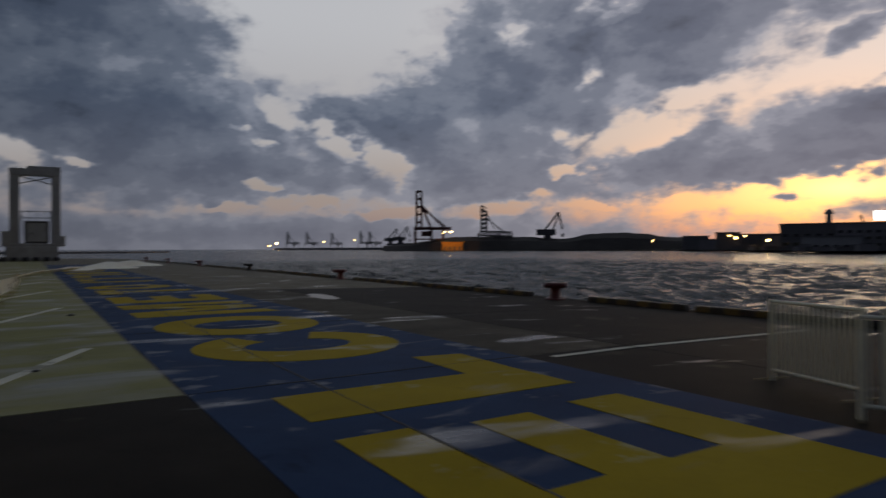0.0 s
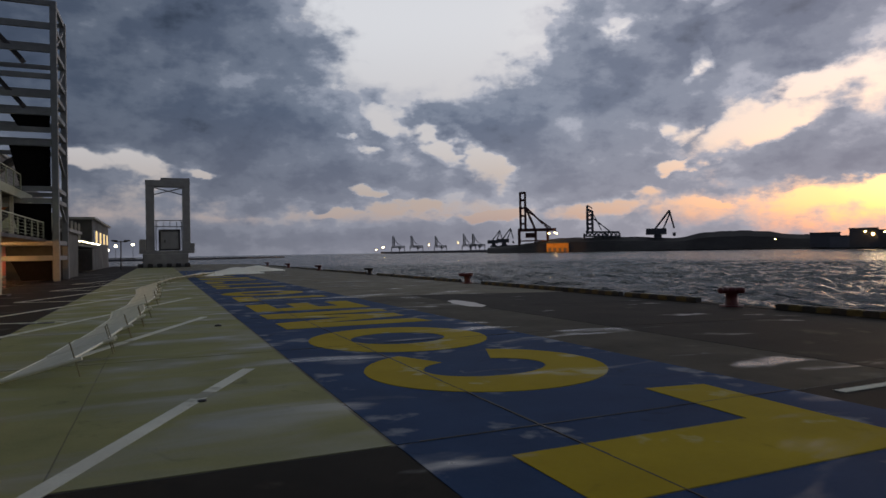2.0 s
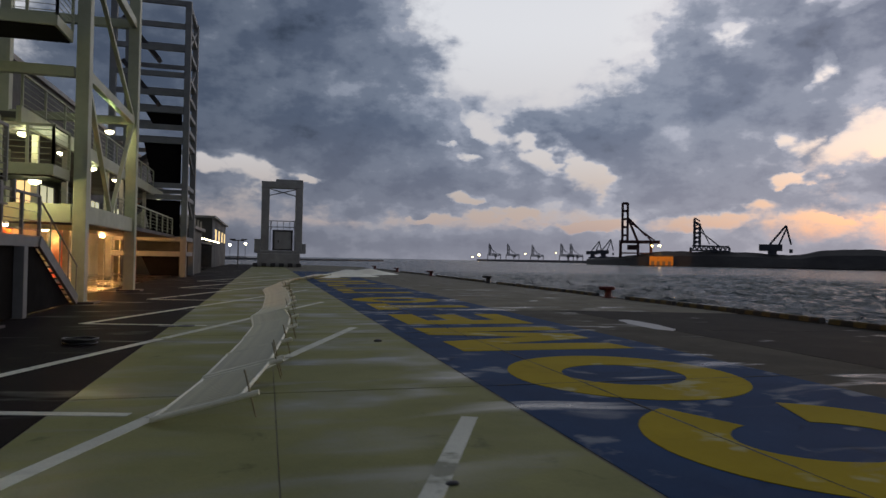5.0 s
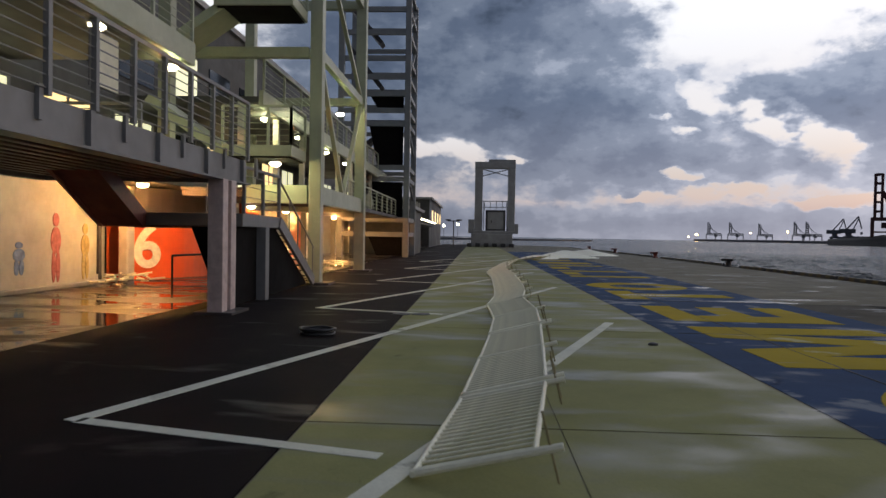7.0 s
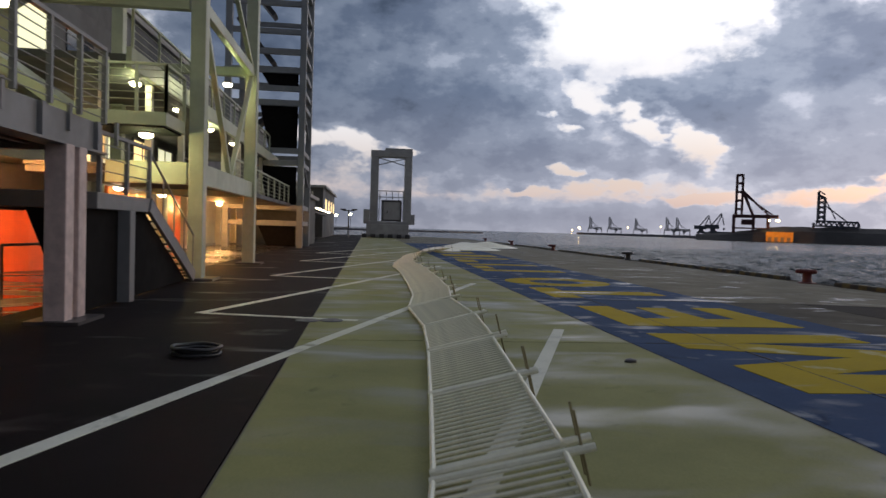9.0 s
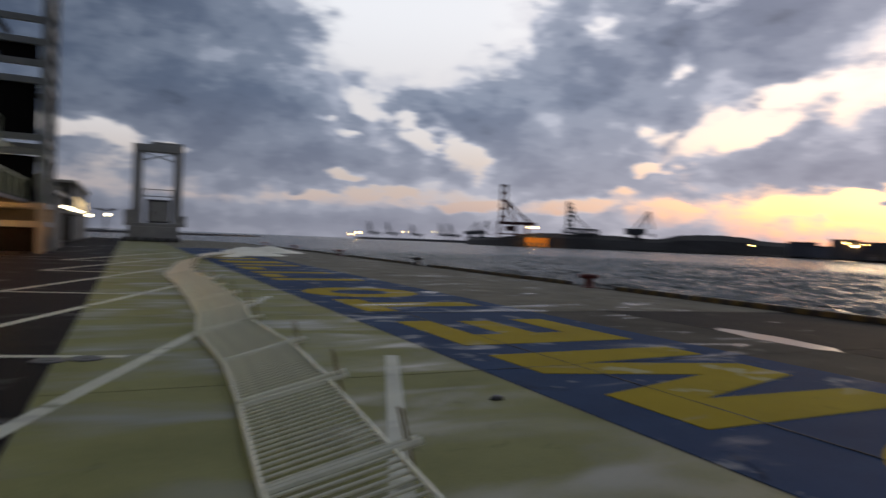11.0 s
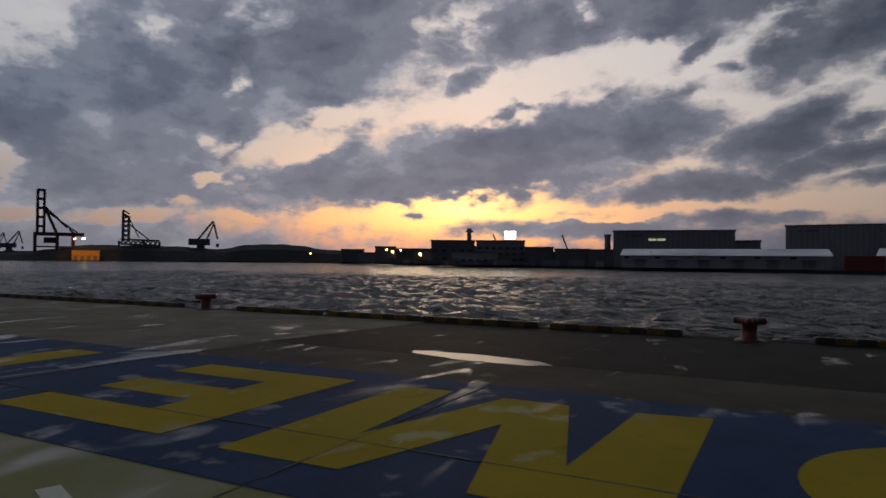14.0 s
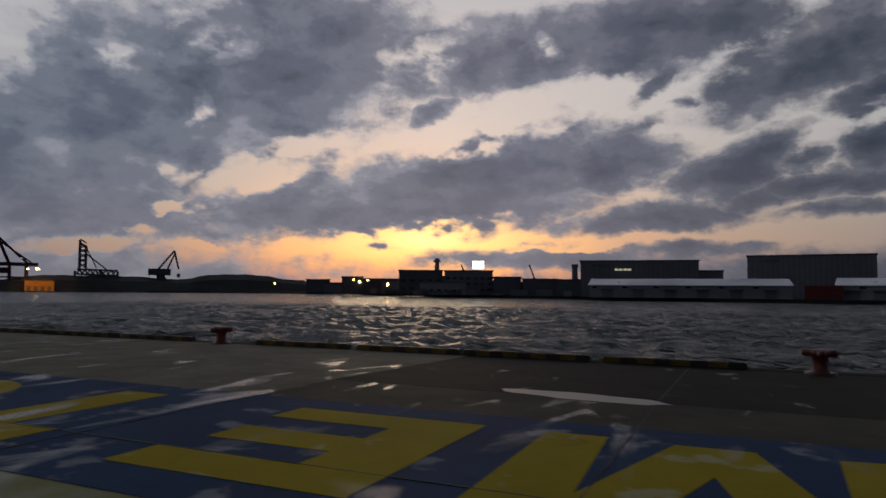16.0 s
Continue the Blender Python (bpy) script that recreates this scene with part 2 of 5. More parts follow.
def plain(name, color, rough=0.5, metal=0.0, scale=6.0, vary=0.25, bump=0.15, dirt=0.3):
    """Painted or bare solid: colour with grain and blotches of dirt."""
    m, t, b = nodes_of(name)
    co = t.nodes.new("ShaderNodeTexCoord").outputs["Object"]
    n1 = tex(t, "ShaderNodeTexNoise", co, Scale=scale, Detail=6.0, Roughness=0.6)
    n2 = tex(t, "ShaderNodeTexNoise", co, Scale=scale * 0.17, Detail=4.0, Roughness=0.6)
    dark = tuple(c * (1 - vary) for c in color)
    lite = tuple(min(1, c * (1 + vary * 0.5)) for c in color)
    base = ramp(t, n1.outputs["Fac"], [(0.3, dark), (0.7, lite)])
    spots = ramp(t, n2.outputs["Fac"], [(0.45, 0.0), (0.75, dirt)])
    base = mixed(t, spots, base, tuple(c * 0.45 for c in color))
    t.links.new(base, b.inputs["Base Color"])
    b.inputs["Metallic"].default_value = metal
    t.links.new(ramp(t, n2.outputs["Fac"], [(0.3, max(0.05, rough - 0.12)), (0.7, min(1, rough + 0.12))]), b.inputs["Roughness"])
    if bump:
        bumped(t, b, n1.outputs["Fac"], bump, 0.01)
    return m


def glowing(name, color, strength):
    m, t, b = nodes_of(name)
    b.inputs["Base Color"].default_value = (*color, 1)
    b.inputs["Emission Color"].default_value = (*color, 1)
    b.inputs["Emission Strength"].default_value = strength
    return m


def wet_ground(name, tint, shade, wear, wet=(0.57, 0.68), worn=(0.62, 0.70), rough=0.72, seed=0.0, puddle=0.26, sheen=0.05):
    """Paving or paint on paving: stains, worn patches and wet patches that hold a film of water."""
    m, t, b = nodes_of(name)
    co = t.nodes.new("ShaderNodeTexCoord").outputs["Object"]
    mp = t.nodes.new("ShaderNodeMapping")
    mp.inputs["Location"].default_value = (seed, seed * 0.7, 0)
    t.links.new(co, mp.inputs["Vector"])
    own = mp.outputs[0]
    st = t.nodes.new("ShaderNodeMapping")
    st.inputs["Scale"].default_value = (0.55, 1.5, 1.0)
    t.links.new(co, st.inputs["Vector"])
    grain = tex(t, "ShaderNodeTexNoise", own, Scale=45.0, Detail=5.0, Roughness=0.7)
    blot = tex(t, "ShaderNodeTexNoise", own, Scale=0.7, Detail=7.0, Roughness=0.62)
    chips = tex(t, "ShaderNodeTexNoise", own, Scale=1.1, Detail=5.0, Roughness=0.55)
    pools = tex(t, "ShaderNodeTexNoise", st.outputs[0], Scale=0.75, Detail=5.0, Roughness=0.5, Distortion=0.6)
    base = ramp(t, blot.outputs["Fac"], [(0.3, shade), (0.68, tint)])
    base = mixed(t, ramp(t, grain.outputs["Fac"], [(0.35, 0.0), (0.8, 0.35)]), base, tuple(c * 0.5 for c in shade))
    base = mixed(t, ramp(t, chips.outputs["Fac"], [(worn[0], 0.0), (worn[1], 0.85)]), base, wear)
    stain = tex(t, "ShaderNodeTexNoise", own, Scale=1.3, Detail=8.0, Roughness=0.68, Distortion=0.8)
    base = mixed(t, ramp(t, stain.outputs["Fac"], [(0.60, 0.0), (0.70, 0.55)]), base, tuple(c * 0.35 for c in shade))
    pool = ramp(t, pools.outputs["Fac"], [(wet[0], 0.0), (wet[1], 1.0)])
    base = mixed(t, pool, base, mixed(t, 1.0, base, (0.55, 0.55, 0.55), "MULTIPLY"))
    t.links.new(base, b.inputs["Base Color"])
    t.links.new(ramp(t, pool, [(0.0, rough), (1.0, puddle)]), b.inputs["Roughness"])
    t.links.new(ramp(t, pool, [(0.0, sheen), (1.0, max(sheen, 0.42))]), b.inputs["Specular IOR Level"])
    n = t.nodes.new("ShaderNodeBump")
    n.inputs["Distance"].default_value = 0.006
    t.links.new(grain.outputs["Fac"], n.inputs["Height"])
    t.links.new(ramp(t, pool, [(0.0, 0.5), (0.8, 0.02)]), n.inputs["Strength"])
    t.links.new(n.outputs[0], b.inputs["Normal"])
    return m


CONCRETE = wet_ground("worn_concrete", (0.235, 0.215, 0.155), (0.13, 0.118, 0.085), (0.24, 0.23, 0.19), wet=(0.60, 0.66))
# dark concrete, with a vignette-like darkening also put into its colour
CONCRETE_DARK = wet_ground("dark_damp_vignetted_concrete", (0.026, 0.022, 0.016), (0.011, 0.009, 0.007), (0.055, 0.048, 0.035), wet=(0.64, 0.70), seed=11)
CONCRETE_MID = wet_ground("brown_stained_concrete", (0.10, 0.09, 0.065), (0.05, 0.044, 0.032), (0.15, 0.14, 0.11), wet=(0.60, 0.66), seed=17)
ASPHALT = wet_ground("dark_asphalt", (0.016, 0.011, 0.011), (0.008, 0.006, 0.006), (0.03, 0.025, 0.022), wet=(0.60, 0.76), seed=5, rough=0.75, puddle=0.3, sheen=0.06)
WET_PAVE = wet_ground("wet_brown_paving", (0.045, 0.027, 0.022), (0.018, 0.011, 0.010), (0.08, 0.055, 0.04), wet=(0.44, 0.56), seed=5, rough=0.45, puddle=0.09, sheen=0.3)
GREEN = wet_ground("faded_green_paint", (0.31, 0.305, 0.135), (0.225, 0.226, 0.096), (0.27, 0.26, 0.18), wet=(0.47, 0.68), worn=(0.66, 0.74), seed=3, puddle=0.30)
BLUE = wet_ground("blue_ground_paint", (0.027, 0.066, 0.150), (0.016, 0.041, 0.102), (0.22, 0.24, 0.27), worn=(0.60, 0.66), seed=7)
YELLOW = wet_ground("yellow_ground_paint", (0.43, 0.32, 0.009), (0.34, 0.25, 0.007), (0.44, 0.40, 0.22), worn=(0.60, 0.66), seed=9)
WHITE_LINE = wet_ground("white_line_paint", (0.76, 0.76, 0.64), (0.58, 0.58, 0.48), (0.25, 0.25, 0.18), wet=(0.6, 0.75), worn=(0.62, 0.67), seed=13)
TAR = plain("tar_joint", (0.02, 0.02, 0.018), 0.7, vary=0.4)
FENCE_WHITE = plain("cream_fence_paint", (0.86, 0.83, 0.64), 0.4, vary=0.12, dirt=0.15, scale=9)
# pale steel; the lamps' greenish-yellow cast is put into its colour
STEEL_WHITE = plain("white_steel_lamp_tinted", (0.40, 0.42, 0.30), 0.42, vary=0.12, dirt=0.25, scale=3)
STEEL_GREY = plain("grey_steel_paint", (0.18, 0.18, 0.182), 0.45, vary=0.15, dirt=0.3, scale=3)
STEEL_SLATE = plain("slate_grey_steel_paint", (0.23, 0.235, 0.235), 0.5, vary=0.15, dirt=0.3, scale=3)
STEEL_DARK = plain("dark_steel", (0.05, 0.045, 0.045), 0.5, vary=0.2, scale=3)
PLASTER = plain("stained_white_plaster", (0.56, 0.54, 0.47), 0.7, vary=0.15, dirt=0.5, scale=2.5)
BOLLARD_RED = plain("rusty_red_paint", (0.12, 0.016, 0.012), 0.45, vary=0.35, dirt=0.5, scale=8)
BOLLARD_BLACK = plain("black_paint", (0.02, 0.02, 0.022), 0.45, vary=0.3, scale=8)
STRIPE_YELLOW = plain("kerb_yellow", (0.10, 0.075, 0.018), 0.6, vary=0.4, dirt=0.6, scale=7)
STRIPE_BLACK = plain("kerb_black", (0.02, 0.02, 0.02), 0.6, vary=0.3, scale=7)
ORANGE = plain("orange_red_wall_paint", (0.78, 0.12, 0.02), 0.4, vary=0.1, dirt=0.15, scale=2)
CEMENT = plain("grey_gantry_steel", (0.36, 0.35, 0.33), 0.6, vary=0.2, dirt=0.4, scale=1.2)
# near-black: the far tower's boards, and sheets that stand for shade elsewhere
BOARD_AND_SHADE = plain("boarding_and_shade_fill", (0.007, 0.006, 0.006), 0.9, vary=0.3, scale=3)
BOARD_AND_SHADE.node_tree.nodes["Principled BSDF"].inputs["Specular IOR Level"].default_value = 0.1
COAL = plain("dark_earth_mound", (0.02, 0.018, 0.017), 0.9, vary=0.4, scale=0.1)
CRANE_RED = plain("dark_red_crane_paint", (0.09, 0.028, 0.024), 0.6, vary=0.2, scale=0.3, bump=0)
CRANE_GREY = plain("grey_crane_paint", (0.10, 0.10, 0.11), 0.6, vary=0.2, scale=0.3, bump=0)
# distance haze is put into the next two colours by lightening them
FAR_GREY = plain("hazed_grey_cladding", (0.24, 0.225, 0.235), 0.7, vary=0.12, scale=0.15, bump=0)
FAR_DARK = plain("hazed_dark_cladding", (0.16, 0.15, 0.155), 0.7, vary=0.15, scale=0.15, bump=0)
FAR_LIGHT = plain("far_pale_cladding", (0.34, 0.33, 0.33), 0.6, vary=0.12, scale=0.15, bump=0)
ROOF_PALE = plain("pale_metal_roof", (0.55, 0.57, 0.62), 0.35, vary=0.1, scale=0.3, bump=0)
CONTAINER_RED = plain("red_container_paint", (0.18, 0.025, 0.02), 0.6, vary=0.2, scale=0.5, bump=0)
LAMP_WARM = glowing("warm_lamp_glass", (1.0, 0.86, 0.55), 9.0)
LAMP_FLOOD = glowing("flood_lamp_glass", (1.0, 0.62, 0.20), 20.0)
SIGN_GLOW = glowing("lit_sign_face", (1.0, 0.98, 0.92), 3.0)
WINDOW_WARM = glowing("lit_window", (1.0, 0.70, 0.30), 0.8)
WINDOW_PALE = glowing("lit_window_pale", (0.95, 0.93, 0.62), 0.42)
GLASS_DARK, gt, gb = nodes_of("dark_window_glass")
gb.inputs["Base Color"].default_value, gb.inputs["Roughness"].default_value = (0.02, 0.025, 0.03, 1), 0.06

SEA, st_, sb = nodes_of("choppy_sea_water")
sco = st_.nodes.new("ShaderNodeTexCoord").outputs["Object"]
smap = st_.nodes.new("ShaderNodeMapping")
smap.inputs["Rotation"].default_value, smap.inputs["Scale"].default_value = (0, 0, radians(25)), (1.0, 0.55, 1.0)
st_.links.new(sco, smap.inputs["Vector"])
sw1 = tex(st_, "ShaderNodeTexNoise", smap.outputs[0], Scale=0.45, Detail=5.0, Roughness=0.55, Distortion=0.6)
sw2 = tex(st_, "ShaderNodeTexNoise", smap.outputs[0], Scale=2.2, Detail=4.0, Roughness=0.6)
sadd = st_.nodes.new("ShaderNodeMath")
sadd.operation = "MULTIPLY_ADD"
sadd.inputs[1].default_value = 0.25
st_.links.new(sw2.outputs["Fac"], sadd.inputs[0])
st_.links.new(sw1.outputs["Fac"], sadd.inputs[2])
bumped(st_, sb, sadd.outputs[0], 1.0, 2.6)
sb.inputs["Base Color"].default_value = (0.012, 0.022, 0.028, 1)
sb.inputs["Roughness"].default_value = 0.20
sb.inputs["Specular IOR Level"].default_value = 0.36
sb.inputs["IOR"].default_value = 1.33


# ---- mesh helpers ----
def part(name, bm, material, parent=None, label=""):
    """Links a bmesh as one mesh object, under a thing or a part."""
    me = bpy.data.meshes.new(name)
    bmesh.ops.recalc_face_normals(bm, faces=bm.faces)
    bm.to_mesh(me)
    bm.free()
    me.materials.append(material)
    ob = new(name, me)
    if parent is not None:
        ob.parent = parent
    if label:
        ob["label"] = label
    return ob


def thing(name, label, category, group="", kind="", at=None):
    ob = new(name)
    if at is not None:
        ob.matrix_basis = at
    return tagged(ob, label, category, group, kind)


def box(bm, x0, y0, z0, x1, y1, z1, bevel=0.0):
    r = bmesh.ops.create_cube(bm, size=1.0)
    for v in r["verts"]:
        v.co = Vector(((x0 + x1) / 2 + v.co.x * (x1 - x0), (y0 + y1) / 2 + v.co.y * (y1 - y0), (z0 + z1) / 2 + v.co.z * (z1 - z0)))
    if bevel:
        es = list({e for v in r["verts"] for e in v.link_edges})
        bmesh.ops.bevel(bm, geom=es, offset=bevel, segments=1, affect="EDGES")
    return bm


def beam(bm, a, b, w, h, round_=0):
    """A straight member from a to b, w wide and h high; round_: that many sides."""
    a, b = Vector(a), Vector(b)
    d = b - a
    q = d.to_track_quat("Z", "Y").to_matrix().to_4x4()
    if abs(d.normalized().z) < 0.99:
        side = d.cross(Vector((0, 0, 1))).normalized()
        upw = side.cross(d).normalized()
        q = Matrix((side, upw, d.normalized())).transposed().to_4x4()
    else:
        q = Matrix.Identity(4)
    m = Matrix.Translation((a + b) / 2) @ q
    if round_:
        bmesh.ops.create_cone(bm, cap_ends=True, segments=round_, radius1=w / 2, radius2=h / 2, depth=d.length, matrix=m)
    else:
        bmesh.ops.create_cube(bm, size=1.0, matrix=m @ Matrix.Diagonal((w, h, d.length, 1)))
    return bm


def prism(bm, outline, z0, z1):
    """An upright solid over a plan outline."""
    lo = [bm.verts.new((x, y, z0)) for x, y in outline]
    hi = [bm.verts.new((x, y, z1)) for x, y in outline]
    bm.faces.new(hi)
    bm.faces.new(lo[::-1])
    n = len(lo)
    for i in range(n):
        bm.faces.new((lo[i], lo[(i + 1) % n], hi[(i + 1) % n], hi[i]))
    return bm


def polar(az, r):
    return r * math.sin(radians(az)), r * math.cos(radians(az)) + 10.0


NEW = bmesh.new

def dip(x):
    """The paving falls gently towards the water."""
    return -0.02 * max(0.0, x - 8.3)


def sloped(bm):
    for v in bm.verts:
        v.co.z += dip(v.co.x)
    return bm


# ---- ground, quay and sea ----
QUAY_X, SEA_Z = 15.5, -1.9
JOINT_Y = [5.74 + 5.82 * k for k in range(-2, 22)]
JOINT_X = [3.06, 8.3]

bm = NEW()
prism(bm, [(-1500, -1500), (QUAY_X - 0.02, -1500), (QUAY_X - 0.02, 128), (-45, 128), (-45, 1500), (-1500, 1500)], -6.0, -0.26)
ground = tagged(part("ground", bm, CONCRETE_DARK), "damp grey quay ground reaching inland", "ground", kind="structure")

bm = NEW()
rng = np.random.default_rng(4)
NX, NY = 260, 330
vs = []
for i in range(NX + 1):
    for j in range(NY + 1):
        x, y = QUAY_X - 0.3 + 150 * (i / NX) ** 1.7, -16 + 216 * (j / NY) ** 1.25
        fade = min(1.0, 4.0 * (1 - i / NX), 4.0 * (1 - j / NY))
        z = SEA_Z + fade * (0.55 * noise.noise(Vector((x * 0.30 + y * 0.10, y * 0.20, 0.3))) + 0.36 * noise.noise(Vector((x * 0.80 + y * 0.2, y * 0.5, 7.1))) + 0.15 * noise.noise(Vector((x * 2.0, y * 1.3, 3.0))))
        vs.append(bm.verts.new((x, y, z + 0.02)))
for i in range(NX):
    for j in range(NY):
        k = i * (NY + 1) + j
        bm.faces.new((vs[k], vs[k + NY + 1], vs[k + NY + 2], vs[k + 1]))
for f in bm.faces:
    f.smooth = True
waves = tagged(part("harbour_water", bm, SEA), "dark choppy harbour water beside the quay", "water", kind="structure")
bm = NEW()
x1, y1 = QUAY_X - 0.3 + 150, 200.0
for q in ([(x1, -4500), (4500, -4500), (4500, 4500), (x1, 4500)], [(-4500, y1), (x1, y1), (x1, 4500), (-4500, 4500)], [(0, -4500), (x1, -4500), (x1, -16), (0, -16)]):
    bm.faces.new([bm.verts.new((x, y, SEA_Z)) for x, y in q])
tagged(part("open_water", bm, SEA), "dark open sea reaching the horizon", "water", kind="structure")

# paving layers on the ground
pavement = thing("pavement", "concrete quay paving in large slabs", "pavement", kind="structure")
xs, ys = [-2.97, 3.06, 8.3, QUAY_X], JOINT_Y
slab_rng = random.Random(3)
for i in range(len(xs) - 1):
    for j in range(len(ys) - 1):
        g = 0.008
        # near and waterside slabs: dark concrete with the vignette-like darkening
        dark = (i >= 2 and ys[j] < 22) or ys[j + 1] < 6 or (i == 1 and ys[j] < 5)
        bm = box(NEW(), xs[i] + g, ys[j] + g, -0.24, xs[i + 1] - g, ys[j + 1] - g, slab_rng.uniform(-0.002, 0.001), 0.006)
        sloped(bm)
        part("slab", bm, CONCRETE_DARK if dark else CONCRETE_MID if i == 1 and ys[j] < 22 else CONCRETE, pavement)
bm = NEW()
for y in JOINT_Y:
    box(bm, -2.97, y - 0.012, -0.1, 8.3, y + 0.012, -0.004)
    box(bm, 8.3, y - 0.012, -0.1, QUAY_X, y + 0.012, -0.004)
for x in JOINT_X:
    box(bm, x - 0.012, JOINT_Y[0], -0.1, x + 0.012, JOINT_Y[-1], -0.0045)
part("joint", sloped(bm), TAR, pavement, "black tar joint")

bm = box(NEW(), -30, -30, -0.2, -7.6, 128, -0.002)
tagged(part("wet_forecourt", bm, WET_PAVE), "wet brown paving reflecting lamps beside the terminal", "pavement", kind="structure")
bm = box(NEW(), -7.6, -30, -0.2, -2.97, 128, 0.0)
tagged(part("asphalt_apron", bm, ASPHALT), "dark asphalt apron before the terminal", "road", kind="structure")

G0, G1, B0, B1 = -2.94, 1.66, 1.70, 6.24
green = thing("green_lane", "faded olive-green painted lane on the quay", "pavement", kind="structure")
blue = thing("blue_band", "dark blue painted band under yellow lettering", "pavement", kind="structure")
joints = [0.0] + [y for y in JOINT_Y if y > 0]
for j in range(len(joints) - 1):
    a, b = joints[j] + 0.014, joints[j + 1] - 0.014
    if a > 5.6:
        for x0, x1 in ((G0, -0.825), (-0.815, G1)):
            part("slab", box(NEW(), x0, a, 0.0, x1, b, 0.0045), GREEN, green)
    if b < 76:
        for x0, x1 in ((B0, 3.046), (3.074, B1)):
            part("slab", box(NEW(), x0, a, 0.0, x1, b, 0.0045), BLUE, blue)

# yellow lettering, read from the sea: along the quay from left to right, tops inland
LT, LB = 2.38, 5.55
letter_group = "painted letters on the band"


def letter(char, strokes, rings=()):
    """strokes: outlines (along, across) in metres; rings: elliptical strokes. Each becomes a part."""
    th = thing("painted_letter", "worn yellow painted capital %s on blue ground" % char, "letter", letter_group)
    for p in strokes:
        part("stroke", prism(NEW(), [(x, y) for y, x in p], 0.0045, 0.0095), YELLOW, th)
    for cy, cx, ry, rx, iy, ix, a0, a1 in rings:
        bm = NEW()
        n = 24
        V = []
        for k in range(n + 1):
            a = radians(a0 + (a1 - a0) * k / n)
            o = (cx + rx * math.sin(a), cy + ry * math.cos(a))
            q = (cx + ix * math.sin(a), cy + iy * math.cos(a))
            V.append([bm.verts.new((*o, 0.0095)), bm.verts.new((*q, 0.0095)), bm.verts.new((*q, 0.0045)), bm.verts.new((*o, 0.0045))])
        for p, q in zip(V, V[1:]):
            for m in range(4):
                bm.faces.new((p[m], p[(m + 1) % 4], q[(m + 1) % 4], q[m]))
        part("stroke", bm, YELLOW, th)


def bar_(y0, y1, x0, x1):
    return [(y0, x0), (y1, x0), (y1, x1), (y0, x1)]


def letter_e(y0, y1, end):
    letter("E", [bar_(y0, y1, 2.36, 5.56), bar_(y1, end, 2.36, 3.04), bar_(y1, end - 0.14, 3.60, 4.26), bar_(y1, end - 0.03, 4.86, 5.56)])


letter_e(0.52, 1.56, 3.32)
letter("L", [bar_(3.96, 5.08, 2.40, 5.58), [(5.08, 4.84), (6.52, 4.90), (6.40, 5.64), (5.08, 5.58)]])
letter("C", [], [(8.62, 3.97, 1.60, 1.63, 0.66, 0.86, 27, 180), (8.62, 3.97, 1.60, 1.63, 0.66, 0.86, 180, 333)])
letter("O", [], [(12.05, 3.93, 1.72, 1.60, 0.80, 0.86, 0, 180), (12.05, 3.93, 1.72, 1.60, 0.80, 0.86, 180, 360)])
letter("M", [[(14.53, 5.63), (14.54, 2.36), (15.88, 2.34), (15.43, 3.28), (15.31, 5.50)],
             [(15.43, 3.28), (15.88, 2.34), (16.42, 4.32), (16.47, 5.50), (16.07, 5.50)],
             [(16.47, 5.50), (16.42, 4.32), (17.00, 2.33), (17.47, 3.29), (16.87, 5.50)],
             [(17.47, 3.29), (17.00, 2.33), (18.28, 2.30), (18.32, 5.55), (17.60, 5.57)]])
letter_e(19.10, 20.08, 21.90)
letter("T", [bar_(23.6, 26.2, LT, 3.1), bar_(24.45, 25.35, 3.1, LB)])
letter("O", [], [(28.3, 3.8, 1.55, 1.62, 0.7, 0.86, 0, 180), (28.3, 3.8, 1.55, 1.62, 0.7, 0.86, 180, 360)])
bars = thing("painted_bars", "yellow lettering too worn to read, far along", "letter", letter_group)
for a, b, x0, x1 in ((33.0, 33.9, LT, LB), (34.6, 36.4, LT, 3.1), (37.2, 38.1, LT, LB), (39.6, 41.8, LT, 3.3), (43.0, 44.2, 2.6, LB), (46.0, 48.5, LT, LB), (51, 53, LT, 5), (56, 58, LT, LB)):
    part("bar", box(NEW(), x0, a, 0.0045, x1, b, 0.0095), YELLOW, bars)
# dark joints that have opened again through the paint
crack_rng = random.Random(12)
for y in [v for v in JOINT_Y if 0 < v < 60]:
    bm = NEW()
    x = 1.9
    while x < 6.1:
        w = crack_rng.uniform(0.006, 0.016)
        step = crack_rng.uniform(0.15, 0.5)
        o = crack_rng.uniform(-0.006, 0.006)
        box(bm, x, y - w + o, 0.003, min(x + step, 6.15), y + w + o, 0.0105)
        x += step
    part("joint", bm, TAR, blue, "open dark joint")
bm = NEW()
y = 1.0
while y < 46:
    w, step, o = crack_rng.uniform(0.006, 0.015), crack_rng.uniform(0.2, 0.7), crack_rng.uniform(-0.006, 0.006)
    box(bm, 3.06 - w + o, y, 0.003, 3.06 + w + o, y + step, 0.011)
    y += step
part("joint", bm, TAR, blue, "open dark joint")

# slanting bay lines
line_group = "white bay lines"


def stripe(x0, y0, x1, y1, w=0.165):
    d = Vector((x1 - x0, y1 - y0, 0)).normalized()
    s = Vector((-d.y, d.x, 0)) * w / 2
    bm = prism(NEW(), [(x0 + s.x, y0 + s.y), (x0 - s.x, y0 - s.y), (x1 - s.x, y1 - s.y), (x1 + s.x, y1 + s.y)], 0.004, 0.009)
    return tagged(part("bay_line", bm, WHITE_LINE), "worn white painted bay line", "line marking", line_group)


